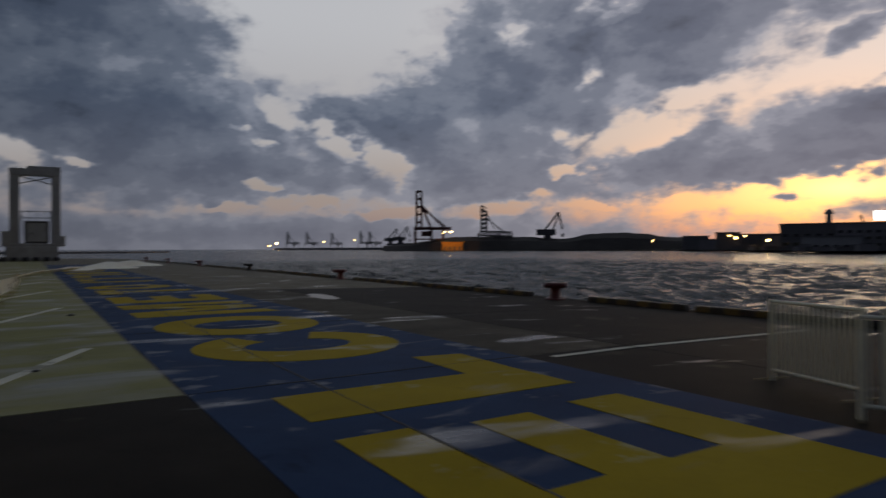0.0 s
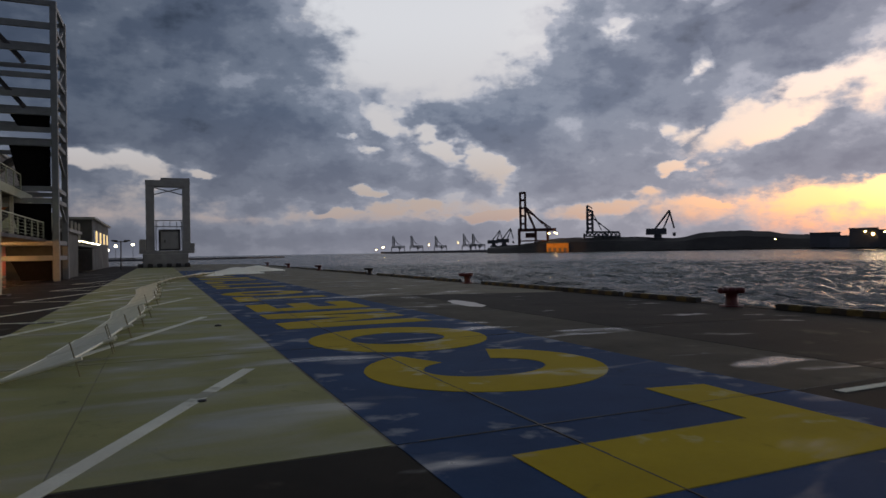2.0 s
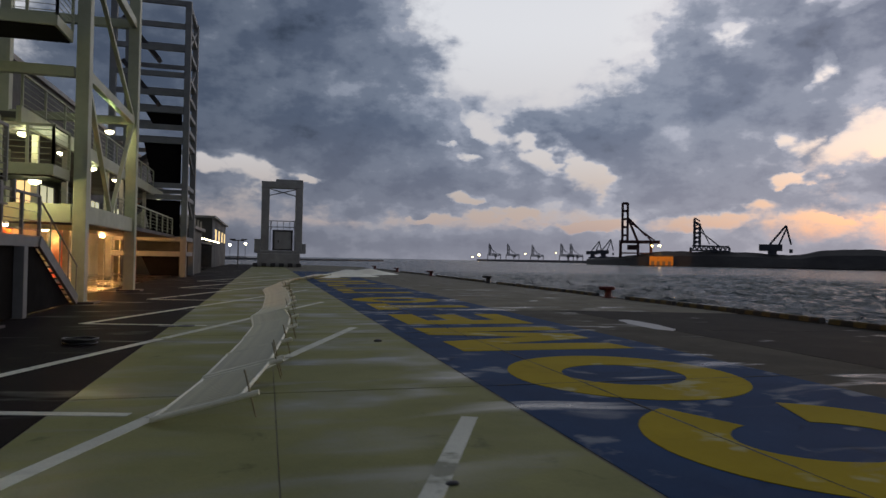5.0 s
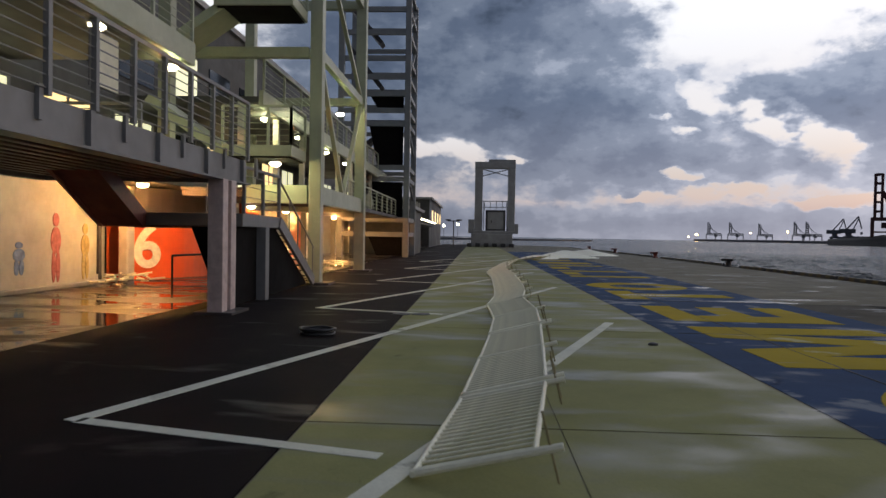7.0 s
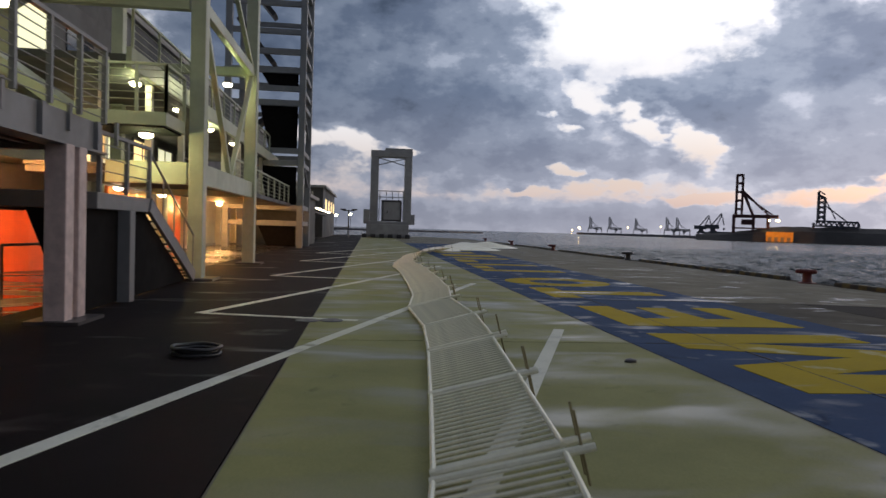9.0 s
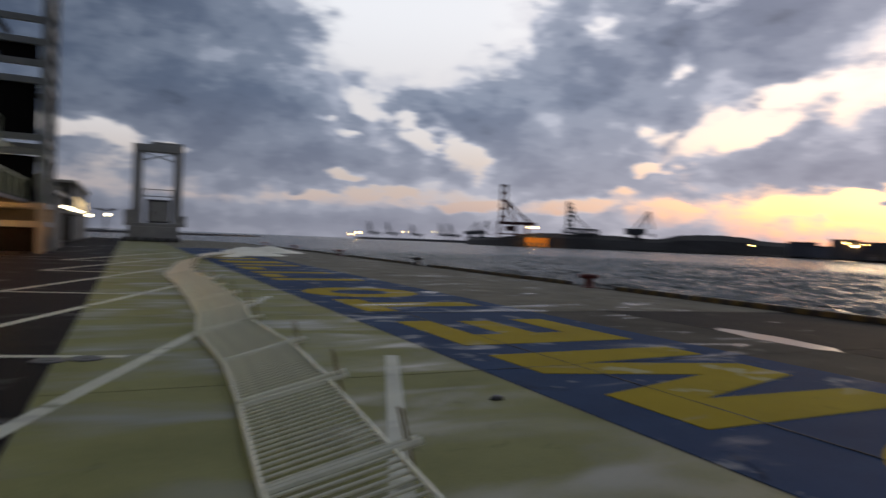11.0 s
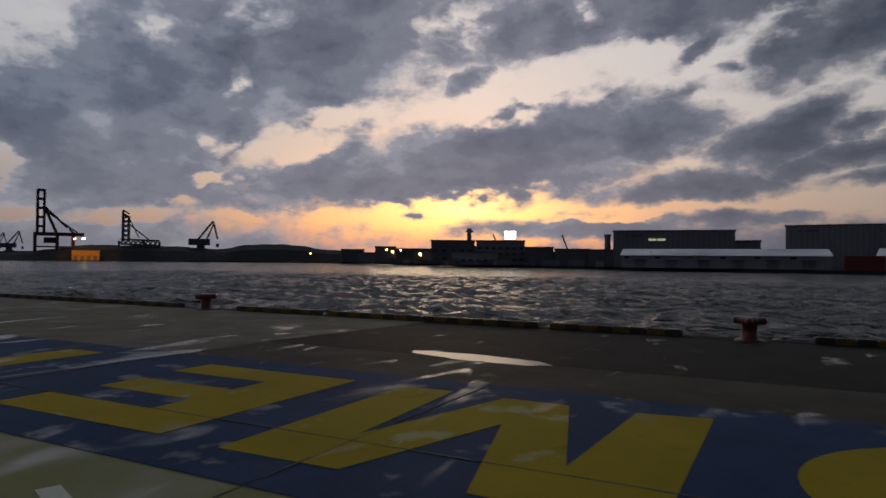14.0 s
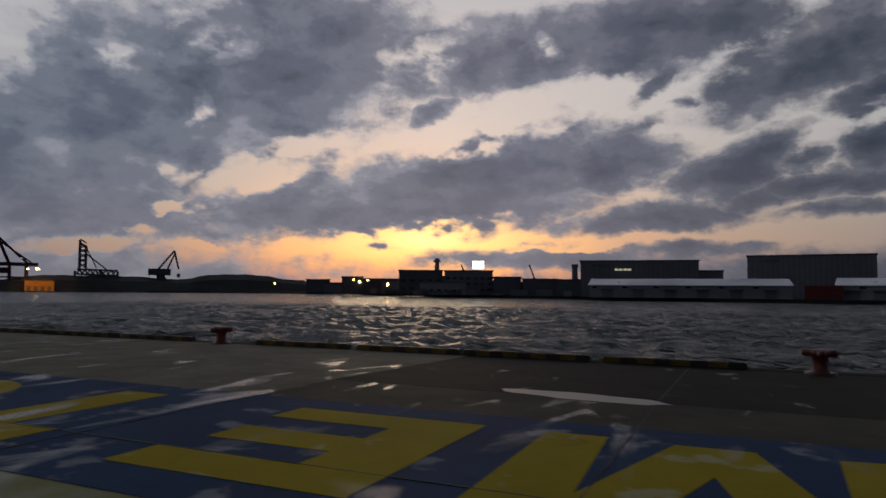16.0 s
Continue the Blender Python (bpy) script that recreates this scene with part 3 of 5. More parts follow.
for k in range(-1, 6):
    y = 2.85 + 8.5 * k
    if k == -1:
        stripe(-2.1, 2.9, 1.05, 10.05)
    else:
        stripe(-4.85, y, 0.98, y + 15.72)
    stripe(-4.80, y + 0.03, -2.20, y - 0.60, 0.14)
stripe(6.6, 5.45, 8.25, 5.47, 0.12)
for v in stripe(8.32, 5.47, 13.5, 5.55, 0.12).data.vertices:
    v.co.z += dip(v.co.x)

# quay edge: coping, fenders of striped timber, bollards
bm = box(NEW(), QUAY_X - 0.55, -40, -3.2, QUAY_X, 127, 0.012 + dip(QUAY_X - 0.5), 0.03)
tagged(part("quay_coping", bm, CONCRETE_DARK), "worn concrete coping along the quay edge", "kerb", kind="structure")


def wheel_stop(y0, y1, striped):
    """A low kerb bar at the quay edge in alternating yellow and black pieces."""
    th = thing("edge_kerb_bar", "low yellow and black striped bar on the quay edge" if striped else "low dark worn bar on the quay edge", "kerb", "bars along the quay edge", at=pose(QUAY_X - 0.38, y0, 0.012 + dip(QUAY_X - 0.5)))
    n = max(2, round((y1 - y0) / 0.42))
    for k in range(n):
        a, b = (y1 - y0) * k / n, (y1 - y0) * (k + 1) / n
        bm = prism(NEW(), [(-0.10, a), (0.12, a), (0.12, b - 0.002), (-0.10, b - 0.002)], 0.0, 0.15)
        bmesh.ops.bevel(bm, geom=[e for e in bm.edges if all(v.co.z > 0.1 for v in e.verts)], offset=0.025, segments=2, affect="EDGES")
        part("stripe", bm, STRIPE_YELLOW if striped and k % 2 else STRIPE_BLACK, th)


BOLLARD_Y = [-2.9, 14.6, 32.1, 49.7, 67.2, 84.7, 102.2]
for k, by in enumerate(BOLLARD_Y[:-1]):
    span = BOLLARD_Y[k + 1] - by - 2.7
    n = 4
    for j in range(n):
        a = by + 1.5 + span * j / n
        wheel_stop(a, a + span / n - (0.12 if j % 2 else 0.32), by > 14 or j > 1)


def bollard(y, red):
    """A cast mooring bollard with a head hooked away from the water."""
    th = thing("mooring_bollard", "rusty red cast mooring bollard on the quay edge" if red else "dark cast mooring bollard on the quay edge", "bollard", "bollards along the quay", at=pose(QUAY_X - 0.62, y, 0.0 + dip(QUAY_X - 0.62)))
    mat = BOLLARD_RED if red else BOLLARD_BLACK
    bm = NEW()
    bmesh.ops.create_cone(bm, cap_ends=True, segments=20, radius1=0.33, radius2=0.31, depth=0.05, matrix=pose(0, 0, 0.025))
    part("base_plate", bm, mat, th)
    bm = NEW()
    prof = [(0.20, 0.05), (0.17, 0.12), (0.155, 0.25), (0.165, 0.36), (0.20, 0.42), (0.21, 0.48), (0.18, 0.53), (0.10, 0.56), (0.0, 0.565)]
    rings = []
    for r, z in prof[:-1]:
        rings.append([bm.verts.new((r * math.cos(a * math.tau / 20), r * math.sin(a * math.tau / 20), z)) for a in range(20)])
    top = bm.verts.new((0, 0, prof[-1][1]))
    for p, q in zip(rings, rings[1:]):
        for a in range(20):
            bm.faces.new((p[a], p[(a + 1) % 20], q[(a + 1) % 20], q[a]))
    for a in range(20):
        bm.faces.new((rings[-1][a], rings[-1][(a + 1) % 20], top))
    for f in bm.faces:
        f.smooth = True
    post = part("post", bm, mat, th)
    bm = NEW()
    for sx, sy, ln in ((-1, 0, 0.40), (0.35, 0.94, 0.30), (0.35, -0.94, 0.30)):
        beam(bm, (0, 0, 0.46), (sx * ln, sy * ln, 0.47), 0.20, 0.17, 12)
        bmesh.ops.create_uvsphere(bm, u_segments=12, v_segments=8, radius=0.09, matrix=pose(sx * ln, sy * ln, 0.47))
    for f in bm.faces:
        f.smooth = True
    part("horn", bm, mat, post)


for k, by in enumerate(BOLLARD_Y):
    bollard(by, k != 3)

# ---- fence panels fallen in a chain on the green lane ----
SLAT = None
FOOT_METAL = plain("dull_yellowed_steel", (0.30, 0.25, 0.12), 0.5, scale=9)


def fence_panel(name, label, group, m, length, high):
    """A crowd fence panel lying with its foot edge propped up: x across, y along, z up when flat."""
    global SLAT
    th = thing(name, label, "fence", group, at=m)
    for y in (0.03, length - 0.03):
        part("post", beam(NEW(), (0, y, 0.02), (high + 0.08, y, 0.02), 0.056, 0.056, 8), FENCE_WHITE, th)
    for x in (0.02, high - 0.10):
        part("rail", beam(NEW(), (x, 0.0, 0.02), (x, length, 0.02), 0.04, 0.04, 8), FENCE_WHITE, th)
    n = 18
    if SLAT is None:
        b = beam(NEW(), (0.02, 0, 0.02), (high - 0.10, 0, 0.02), 0.024, 0.024, 6)
        SLAT = bpy.data.meshes.new("slat")
        b.to_mesh(SLAT)
        SLAT.materials.append(FENCE_WHITE)
    for k in range(n):
        s = new("slat", SLAT)
        s.parent = th
        s.location = (0, length * (k + 1) / (n + 1), 0)
    for y in (0.03, length - 0.03):
        part("foot", beam(NEW(), (high, y, -0.20), (high, y, 0.26), 0.018, 0.018, 6), FOOT_METAL, th, "thin dull foot bar")
    return th


CHAIN = [(-1.94, 10.30), (-1.66, 12.35), (-1.49, 14.30), (-1.32, 16.36), (-1.20, 18.42), (-1.28, 20.75), (-1.05, 23.0), (-1.0, 25.1), (-0.98, 27.3), (-0.95, 29.5), (-1.0, 31.7),
         (-1.08, 33.9), (-0.95, 36.0), (-0.7, 38.2), (-0.45, 40.3), (-0.25, 42.5), (0.1, 44.8), (0.7, 47.2), (1.3, 49.3), (2.0, 51.4), (2.9, 53.4)]
for k in range(len(CHAIN) - 1):
    (xa, ya), (xb, yb) = CHAIN[k], CHAIN[k + 1]
    turn = math.degrees(math.atan2(yb - ya, xb - xa)) - 90
    ln = math.hypot(xb - xa, yb - ya) - 0.03
    fence_panel("fallen_fence_panel", "cream steel barred fence panel lying fallen on green paint", "fallen fence panels", pose(xa, ya, 0.024 + (0.015 if k % 2 else 0), 0, 0, turn) @ pose(0, 0, 0, 0, -14.5, 0), ln, 0.92)
# standing panels at the open quay
for xa, ya, xb, yb in ((7.66, 2.84, 7.34, 1.66), (7.42, 1.55, 8.1, 0.0), (6.62, 1.40, 7.4, -0.2)):
    d = Vector((xb - xa, yb - ya, 0)).normalized()
    m = Matrix(((0, d.x, d.y, xa), (0, d.y, -d.x, ya), (-1, 0, 0, 0.942), (0, 0, 0, 1)))
    fence_panel("standing_fence_panel", "cream steel barred fence panel standing on the quay", "standing fence panels", m, min(1.8, math.hypot(xb - xa, yb - ya)), 0.92)

# pale sheets heaped at the far end of the fence line
for x, y, sx, sy, h in ((5.6, 58.5, 2.6, 1.8, 0.35), (8.0, 66.5, 3.4, 2.6, 0.55), (3.2, 55.2, 1.4, 1.6, 0.3)):
    th = thing("tarpaulin_heap", "pale tarpaulin heap lying on the quay", "tarpaulin", "tarpaulin heaps", at=pose(x, y, 0))
    bm = NEW()
    bmesh.ops.create_grid(bm, x_segments=22, y_segments=22, size=1.0)
    for v in bm.verts:
        r = min(1.0, v.co.length)
        z = h * max(0.0, 1 - r ** 2.4) * (0.75 + 0.5 * noise.noise(v.co * 2.2 + Vector((x, y, 0)))) + 0.05 * noise.noise(v.co * 6)
        k = 1 / max(1.0, v.co.length)
        v.co = Vector((v.co.x * k * sx, v.co.y * k * sy, max(0.012, z)))
    for f in bm.faces:
        f.smooth = True
    part("sheet", bm, FENCE_WHITE, th)

# a coiled dark hose on the apron
th = thing("coiled_hose", "flattened coil of dark hose lying on asphalt", "hose", at=pose(-4.0, 16.3, 0.0) @ Matrix.Diagonal((0.6, 0.6, 0.5, 1)))
for k, (r, z) in enumerate(((0.34, 0.045), (0.30, 0.115), (0.36, 0.185))):
    bm = NEW()
    rings = []
    for a in range(28):
        c = Vector((r * math.cos(a * math.tau / 28) * 1.25, r * math.sin(a * math.tau / 28), z + 0.012 * math.sin(a * 0.9 + k)))
        o = Vector((math.cos(a * math.tau / 28), math.sin(a * math.tau / 28), 0))
        rings.append([bm.verts.new(c + 0.042 * (o * math.cos(s * math.tau / 8) + Vector((0, 0, math.sin(s * math.tau / 8))))) for s in range(8)])
    for a in range(28):
        p, q = rings[a], rings[(a + 1) % 28]
        for s in range(8):
            bm.faces.new((p[s], p[(s + 1) % 8], q[(s + 1) % 8], q[s]))
    for f in bm.faces:
        f.smooth = True
    part("hose_turn", bm, BOLLARD_BLACK, th)

# ---- far shore ----
def far_block(name, label, category, az0, az1, r, top, mat, base=SEA_Z + 1.5, deep=30.0, group="buildings on the far shore"):
    """A block between two azimuths at range r, its front square to the middle sight line."""
    x0, y0 = polar(az0, r)
    x1, y1 = polar(az1, r)
    d = Vector((x1 - x0, y1 - y0, 0))
    n = Vector((-d.y, d.x, 0)).normalized()
    th = thing(name, label, category, group)
    m = Matrix(((d.x / d.length, n.x, 0, x0), (d.y / d.length, n.y, 0, y0), (0, 0, 1, base), (0, 0, 0, 1)))
    th.matrix_basis = m
    part("wall", box(NEW(), 0, 0, 0, d.length, deep, top - base), mat, th)
    part("roof", box(NEW(), -0.4, -0.4, top - base, d.length + 0.4, deep + 0.4, top - base + 0.7), FAR_DARK, th)
    return th, d.length, top - base


def zat(el, r):
    return 1.6 + r * math.tan(radians(el))


# opposite quay land
bm = NEW()
shore = [polar(104, 272), polar(96, 268), polar(88, 285), polar(78, 315), polar(68, 400), polar(58, 560), polar(52, 700), polar(40, 800), polar(29.5, 930), polar(27, 1500), polar(40, 2200), polar(104, 2200)]
prism(bm, shore, SEA_Z - 3, SEA_Z + 1.4)
tagged(part("far_shore", bm, COAL), "dark flat land across the harbour", "ground", kind="structure")

# long dark mound of stockpiled earth
bm = NEW()
n = 90
rows_ = []
for i in range(n + 1):
    az = 27.5 + 27.5 * i / n
    el = 0.25 + 0.5 * min(1, max(0, (az - 28) / 5)) + 0.5 * math.exp(-((az - 47.5) / 3.2) ** 4) + 0.10 * math.exp(-((az - 51.5) / 2) ** 4) + 0.25 * math.exp(-((az - 37) / 5) ** 4)
    el *= min(1, max(0.05, (55 - az) / 1.8))
    el += 0.06 * noise.noise(Vector((az * 0.9, 2, 0))) + 0.03 * noise.noise(Vector((az * 4, 5, 0)))
    row = []
    for r, f in ((790, 0.0), (815, 0.7), (840, 1.0), (880, 0.9), (960, 0.0)):
        x, y = polar(az, r)
        row.append(bm.verts.new((x, y, SEA_Z + 0.2 + f * (zat(max(el, 0.05), r) - SEA_Z))))
    rows_.append(row)
for p, q in zip(rows_, rows_[1:]):
    for k in range(4):
        bm.faces.new((p[k], q[k], q[k + 1], p[k + 1]))
tagged(part("earth_mound", bm, COAL), "long dark mound of stockpiled earth across the water", "mound", kind="structure")


def crane(az, r, s, mat, style, label, lit=False):
    """A dockside crane seen side on; s scales it; style: boom raised (0), bridge type (1), slewing jib (2)."""
    x, y = polar(az, r)
    th = thing("harbour_crane", label, "crane", "cranes across the harbour", at=pose(x, y, SEA_Z + 1.4, 0, 0, -az) @ Matrix.Diagonal((s * 1.6, s, s, 1)))
    if style == 0:
        for lx in (-11, 11.5, 2):
            for ly in (-7, 7):
                part("leg", beam(NEW(), (lx, ly, 0), (lx, ly, 27), 2.0, 2.8), mat, th)
        part("portal_beam", box(NEW(), -12, -8, 26, 18, 8, 29.5), mat, th)
        part("sill_beam", box(NEW(), -12, -8, 13, 12, -6.5, 14.6), mat, th)
        bm = NEW()
        for lx in (-9.8, -5.9):
            for ly in (-4, 4):
                beam(bm, (lx, ly, 29), (lx, ly, 76), 1.7, 2.6)
        for z in (36, 46, 56, 66, 75.5):
            for ly in (-4, 4):
                beam(bm, (-9.8, ly, z), (-5.9, ly, z), 2.0, 2.2)
        part("raised_boom", bm, mat, th)
        bm = NEW()
        for ly in (-3, 3):
            beam(bm, (-5.9, ly, 58), (1.5, ly, 29), 1.9, 1.9)
            beam(bm, (-5.9, ly, 58), (8, ly, 35), 1.4, 1.4)
            beam(bm, (-5.9, ly, 54), (14, ly, 30), 1.0, 1.0)
            beam(bm, (9, ly, 34), (12, ly, 29), 1.4, 1.4)
        part("stay", bm, mat, th)
        part("machine_house", box(NEW(), -6, -5, 18, 2, 5, 24), mat, th)
        if lit:
            part("flood_lamp", box(NEW(), 16.6, -9, 22.2, 18.6, -8.2, 24), LAMP_FLOOD, th, "glowing orange flood lamp")
            part("flood_lamp", box(NEW(), 11.6, -9, 22.2, 12.8, -8.2, 23.4), LAMP_FLOOD, th, "glowing orange flood lamp")
    elif style == 1:
        for lx in (-13, 3, 13.5):
            for ly in (-6, 6):
                part("leg", beam(NEW(), (lx, ly, 0), (lx * 0.86, ly, 20), 1.3, 1.3), mat, th)
        bm = NEW()
        for z in (17, 22):
            for ly in (-5, 5):
                beam(bm, (-11, ly, z), (12.5, ly, z - 1), 1.6, 1.6)
        for k in range(8):
            beam(bm, (-11 + 3 * k, -5, 17), (-9.5 + 3 * k, -5, 22), 1.0, 1.0)
            beam(bm, (-9.5 + 3 * k, -5, 22), (-8 + 3 * k, -5, 17), 1.0, 1.0)
        part("bridge_girder", bm, mat, th)
        bm = NEW()
        for k, lx in enumerate((-9.8, -6.4)):
            for ly in (-3, 3):
                beam(bm, (lx, ly, 20), (lx + 0.4 - 1.6 * (1 - k) * 0.3, ly, 52 - 6 * k), 1.5, 1.7)
        for z in range(24, 50, 5):
            beam(bm, (-9.8, -3, z), (-6.2, -3, min(z + 4, 46)), 1.2, 1.2)
            beam(bm, (-9.8, -3, z + 4), (-6.2, -3, z), 1.1, 1.1)
        part("raised_boom", bm, mat, th)
        bm = NEW()
        beam(bm, (-6, 0, 44), (0, 0, 24), 0.7, 0.7)
        beam(bm, (-6, 0, 38), (6, 0, 22), 1.0, 1.0)
        part("stay", bm, mat, th)
        part("trolley_cab", box(NEW(), 1, -2, 12, 6, 2, 17), mat, th)
    else:
        for lx in (-6, 4):
            for ly in (-5, 5):
                part("leg", beam(NEW(), (lx, ly, 0), (lx * 0.5, ly * 0.6, 13), 1.2, 1.8), mat, th)
        part("portal_beam", box(NEW(), -6, -5, 9, 16, 5, 12), mat, th)
        part("cabin", box(NEW(), -9, -4, 17, 5, 4, 24), mat, th)
        part("slew_ring", beam(NEW(), (-1, 0, 12), (-1, 0, 18), 6, 5, 12), mat, th)
        bm = NEW()
        for ly in (-2, 2):
            beam(bm, (-3, ly, 23), (7, ly, 44), 1.4, 1.4)
            beam(bm, (7, ly, 44), (10, ly, 24), 1.1, 1.1)
            beam(bm, (3, ly, 24), (7.6, ly, 42), 1.1, 1.1)
        part("jib", bm, mat, th)
        part("hook_block", box(NEW(), 9, -1, 15, 11, 1, 19), mat, th)
    return th


crane(31.5, 840, 1.0, CRANE_RED, 0, "tall dark red dockside crane with raised boom", True)
crane(37.3, 840, 1.08, CRANE_GREY, 1, "grey bridge-type dockside crane with raised boom")
crane(42.0, 840, 1.08, CRANE_GREY, 2, "grey slewing jib crane on a portal")
for az, s in ((19.5, 1.0), (21.1, 1.0), (23.2, 0.95), (25.7, 1.05), (26.5, 1.05)):
    crane(az, 2000, s, CRANE_GREY, 1, "far grey dockside crane faint on the horizon")
for az, s in ((28.0, 1.1), (28.9, 1.2)):
    crane(az, 1500, s, CRANE_GREY, 2, "far slewing crane beyond the mound")

# low far quay with lights
bm = NEW()
prism(bm, [polar(18, 2000), polar(28, 1500), polar(28, 2300), polar(18, 2300)], SEA_Z - 2, SEA_Z + 6)
tagged(part("far_breakwater", bm, FAR_DARK), "low far quay on the horizon", "ground", kind="structure")


def far_lamp(az, el, r, size, mat=None):
    x, y = polar(az, r)
    z = zat(el, r)
    th = thing("far_lamp_mast", "distant glowing lamp on a mast across the water", "lamp", "far lamps", at=pose(x, y, SEA_Z + 1.3, 0, 0, -az))
    h = z - SEA_Z - 1.3
    size = size * 0.62
    part("mast", beam(NEW(), (0, 0.5, 0), (0, 0.5, h), size * 0.2, size * 0.2, 6), FAR_DARK, th)
    bm = NEW()
    bmesh.ops.create_uvsphere(bm, u_segments=10, v_segments=6, radius=size, matrix=pose(0, 0, h))
    part("lamp_head", bm, mat or LAMP_FLOOD, th)


for az, el, r, s in ((17.6, 0.25, 2000, 3.0), (18.2, 0.45, 2000, 5.0), (22.2, 0.6, 1900, 2.4), (24.8, 0.75, 1700, 2.0), (50.7, 0.55, 780, 1.2), (57.5, 0.75, 480, 1.3), (57.0, 0.95, 480, 0.9), (58.2, 0.9, 480, 0.7), (59.9, 0.55, 460, 1.6), (62.2, 0.5, 460, 0.8), (54.5, 0.3, 700, 0.8)):
    far_lamp(az, el, r, s)
# shed lit orange under the tall crane
th = thing("lit_shed", "low shed wall lit orange by crane lamps", "shed", at=pose(*polar(33.6, 786), SEA_Z + 0.6, 0, 0, -33.6))
part("wall", box(NEW(), -13, 0, 0, 13, 8, 10.5, 0.3), plain("ochre_cladding", (0.5, 0.28, 0.08), 0.9, scale=0.3), th)
part("roof", box(NEW(), -13.5, -0.5, 10.5, 13.5, 8.5, 11.2), FAR_DARK, th)
for k in range(4):
    part("door", box(NEW(), -11 + 6 * k, -0.2, 0, -7.5 + 6 * k, 0.05, 5.0), FAR_DARK, th)
lamp = new("flood_light", bpy.data.lights.new("flood_light", "SPOT"))
lamp.data.energy, lamp.data.color, lamp.data.spot_size, lamp.data.shadow_soft_size = 45000, (1.0, 0.42, 0.07), radians(60), 1.0
lx, ly = polar(33.2, 750)
lamp.matrix_world = look((lx, ly, 26), (*polar(33.6, 786), 4))

# buildings on the opposite quay
R = 480
far_block("harbour_shed", "dark low harbour shed on the quay", "building", 53.2, 55.2, 640, zat(0.9, 640), FAR_DARK)
far_block("harbour_office", "dark harbour office with lit windows", "building", 56.0, 57.8, R, zat(1.15, R), FAR_DARK)
far_block("factory_block", "long low dark factory block", "building", 57.5, 61.2, 520, zat(1.0, 520), FAR_DARK)

for az0, az1, el, r in ((54.6, 56.4, 0.62, 560), (59.4, 61.4, 0.85, 500), (68.0, 70.4, 0.85, 405), (70.2, 73.0, 0.78, 396), (72.8, 77.6, 0.72, 372), (63.8, 65.6, 1.25, 440)):
    far_block("quay_store", "low grey store among others on the far quay", "building", az0, az1, r, zat(el, r), FAR_GREY)


def windows(th, length, high, cols, rows, mat, w, h, z0, dz):
    for j in range(rows):
        for i in range(cols):
            x = length * (i + 0.5) / cols
            part("window", box(NEW(), x - w / 2, -0.35, z0 + dz * j, x + w / 2, 0.05, z0 + dz * j + h), mat, th)


th, ln, hh = far_block("factory_hall", "dark grey factory hall with tower on top", "building", 60.8, 64.6, 430, zat(1.75, 430), FAR_DARK)
windows(th, ln, hh, 5, 2, GLASS_DARK, 3, 1.6, 3, 5)
part("tower", beam(NEW(), (ln * 0.88, 6, hh), (ln * 0.88, 6, hh + 6), 3.4, 2.6, 12), FAR_GREY, th)
part("tower_head", beam(NEW(), (ln * 0.88, 6, hh + 6), (ln * 0.88, 6, hh + 8.6), 5.6, 2.4, 12), FAR_GREY, th)
th, ln, hh = far_block("pale_office", "pale office block with rows of windows", "building", 64.7, 68.9, 400, zat(1.75, 400), FAR_GREY)
windows(th, ln, hh, 7, 3, GLASS_DARK, 2.4, 1.4, 2.5, 3.4)
part("sign_post", beam(NEW(), (ln * 0.70, 3, hh), (ln * 0.70, 3, hh + 2), 0.5, 0.5), FAR_DARK, th)
part("sign_frame", box(NEW(), ln * 0.57, 2.6, hh + 1.2, ln * 0.83, 3.0, hh + 6.6), FAR_DARK, th)
part("lit_sign", box(NEW(), ln * 0.58, 2.3, hh + 1.4, ln * 0.82, 2.55, hh + 6.4), SIGN_GLOW, th, "bright white blank illuminated sign")
th, ln, hh = far_block("low_pale_shed", "low pale quayside shed", "building", 62.5, 66.5, 375, zat(0.75, 375), FAR_LIGHT)
windows(th, ln, hh, 6, 1, GLASS_DARK, 2.2, 1.6, 1.4, 3)
far_block("grey_store", "grey flat-roofed store on the far quay", "building", 68.9, 71.3, 380, zat(1.2, 380), FAR_DARK)
th, ln, hh = far_block("grey_store", "grey flat-roofed store with roof plant", "building", 71.4, 74.4, 370, zat(1.05, 370), FAR_DARK)
th, ln, hh = far_block("grey_store", "low grey store by the chimney", "building", 74.2, 77.4, 350, zat(1.0, 350), FAR_DARK)
part("chimney", beam(NEW(), (ln * 0.5, 5, hh), (ln * 0.5, 5, zat(2.35, 350) - SEA_Z - 1.5), 3.3, 2.8, 12), FAR_GREY, th)
part("chimney_cap", beam(NEW(), (ln * 0.5, 5, hh + 7.2), (ln * 0.5, 5, hh + 8.6), 3.6, 3.6, 12), FAR_GREY, th)
for az, r in ((66.6, 420), (72.5, 420)):
    x, y = polar(az, r)
    th = thing("mobile_crane", "small dark mobile crane behind the stores", "crane", "small cranes", at=pose(x, y, SEA_Z + 1.4, 0, 0, -az))
    part("carrier", box(NEW(), -2, -2, 0, 5, 2, 7), FAR_DARK, th)
    part("jib", beam(NEW(), (2, 0, 6), (-3.0, 0, zat(2.35, r) + 0.5), 0.9, 0.9), FAR_DARK, th)

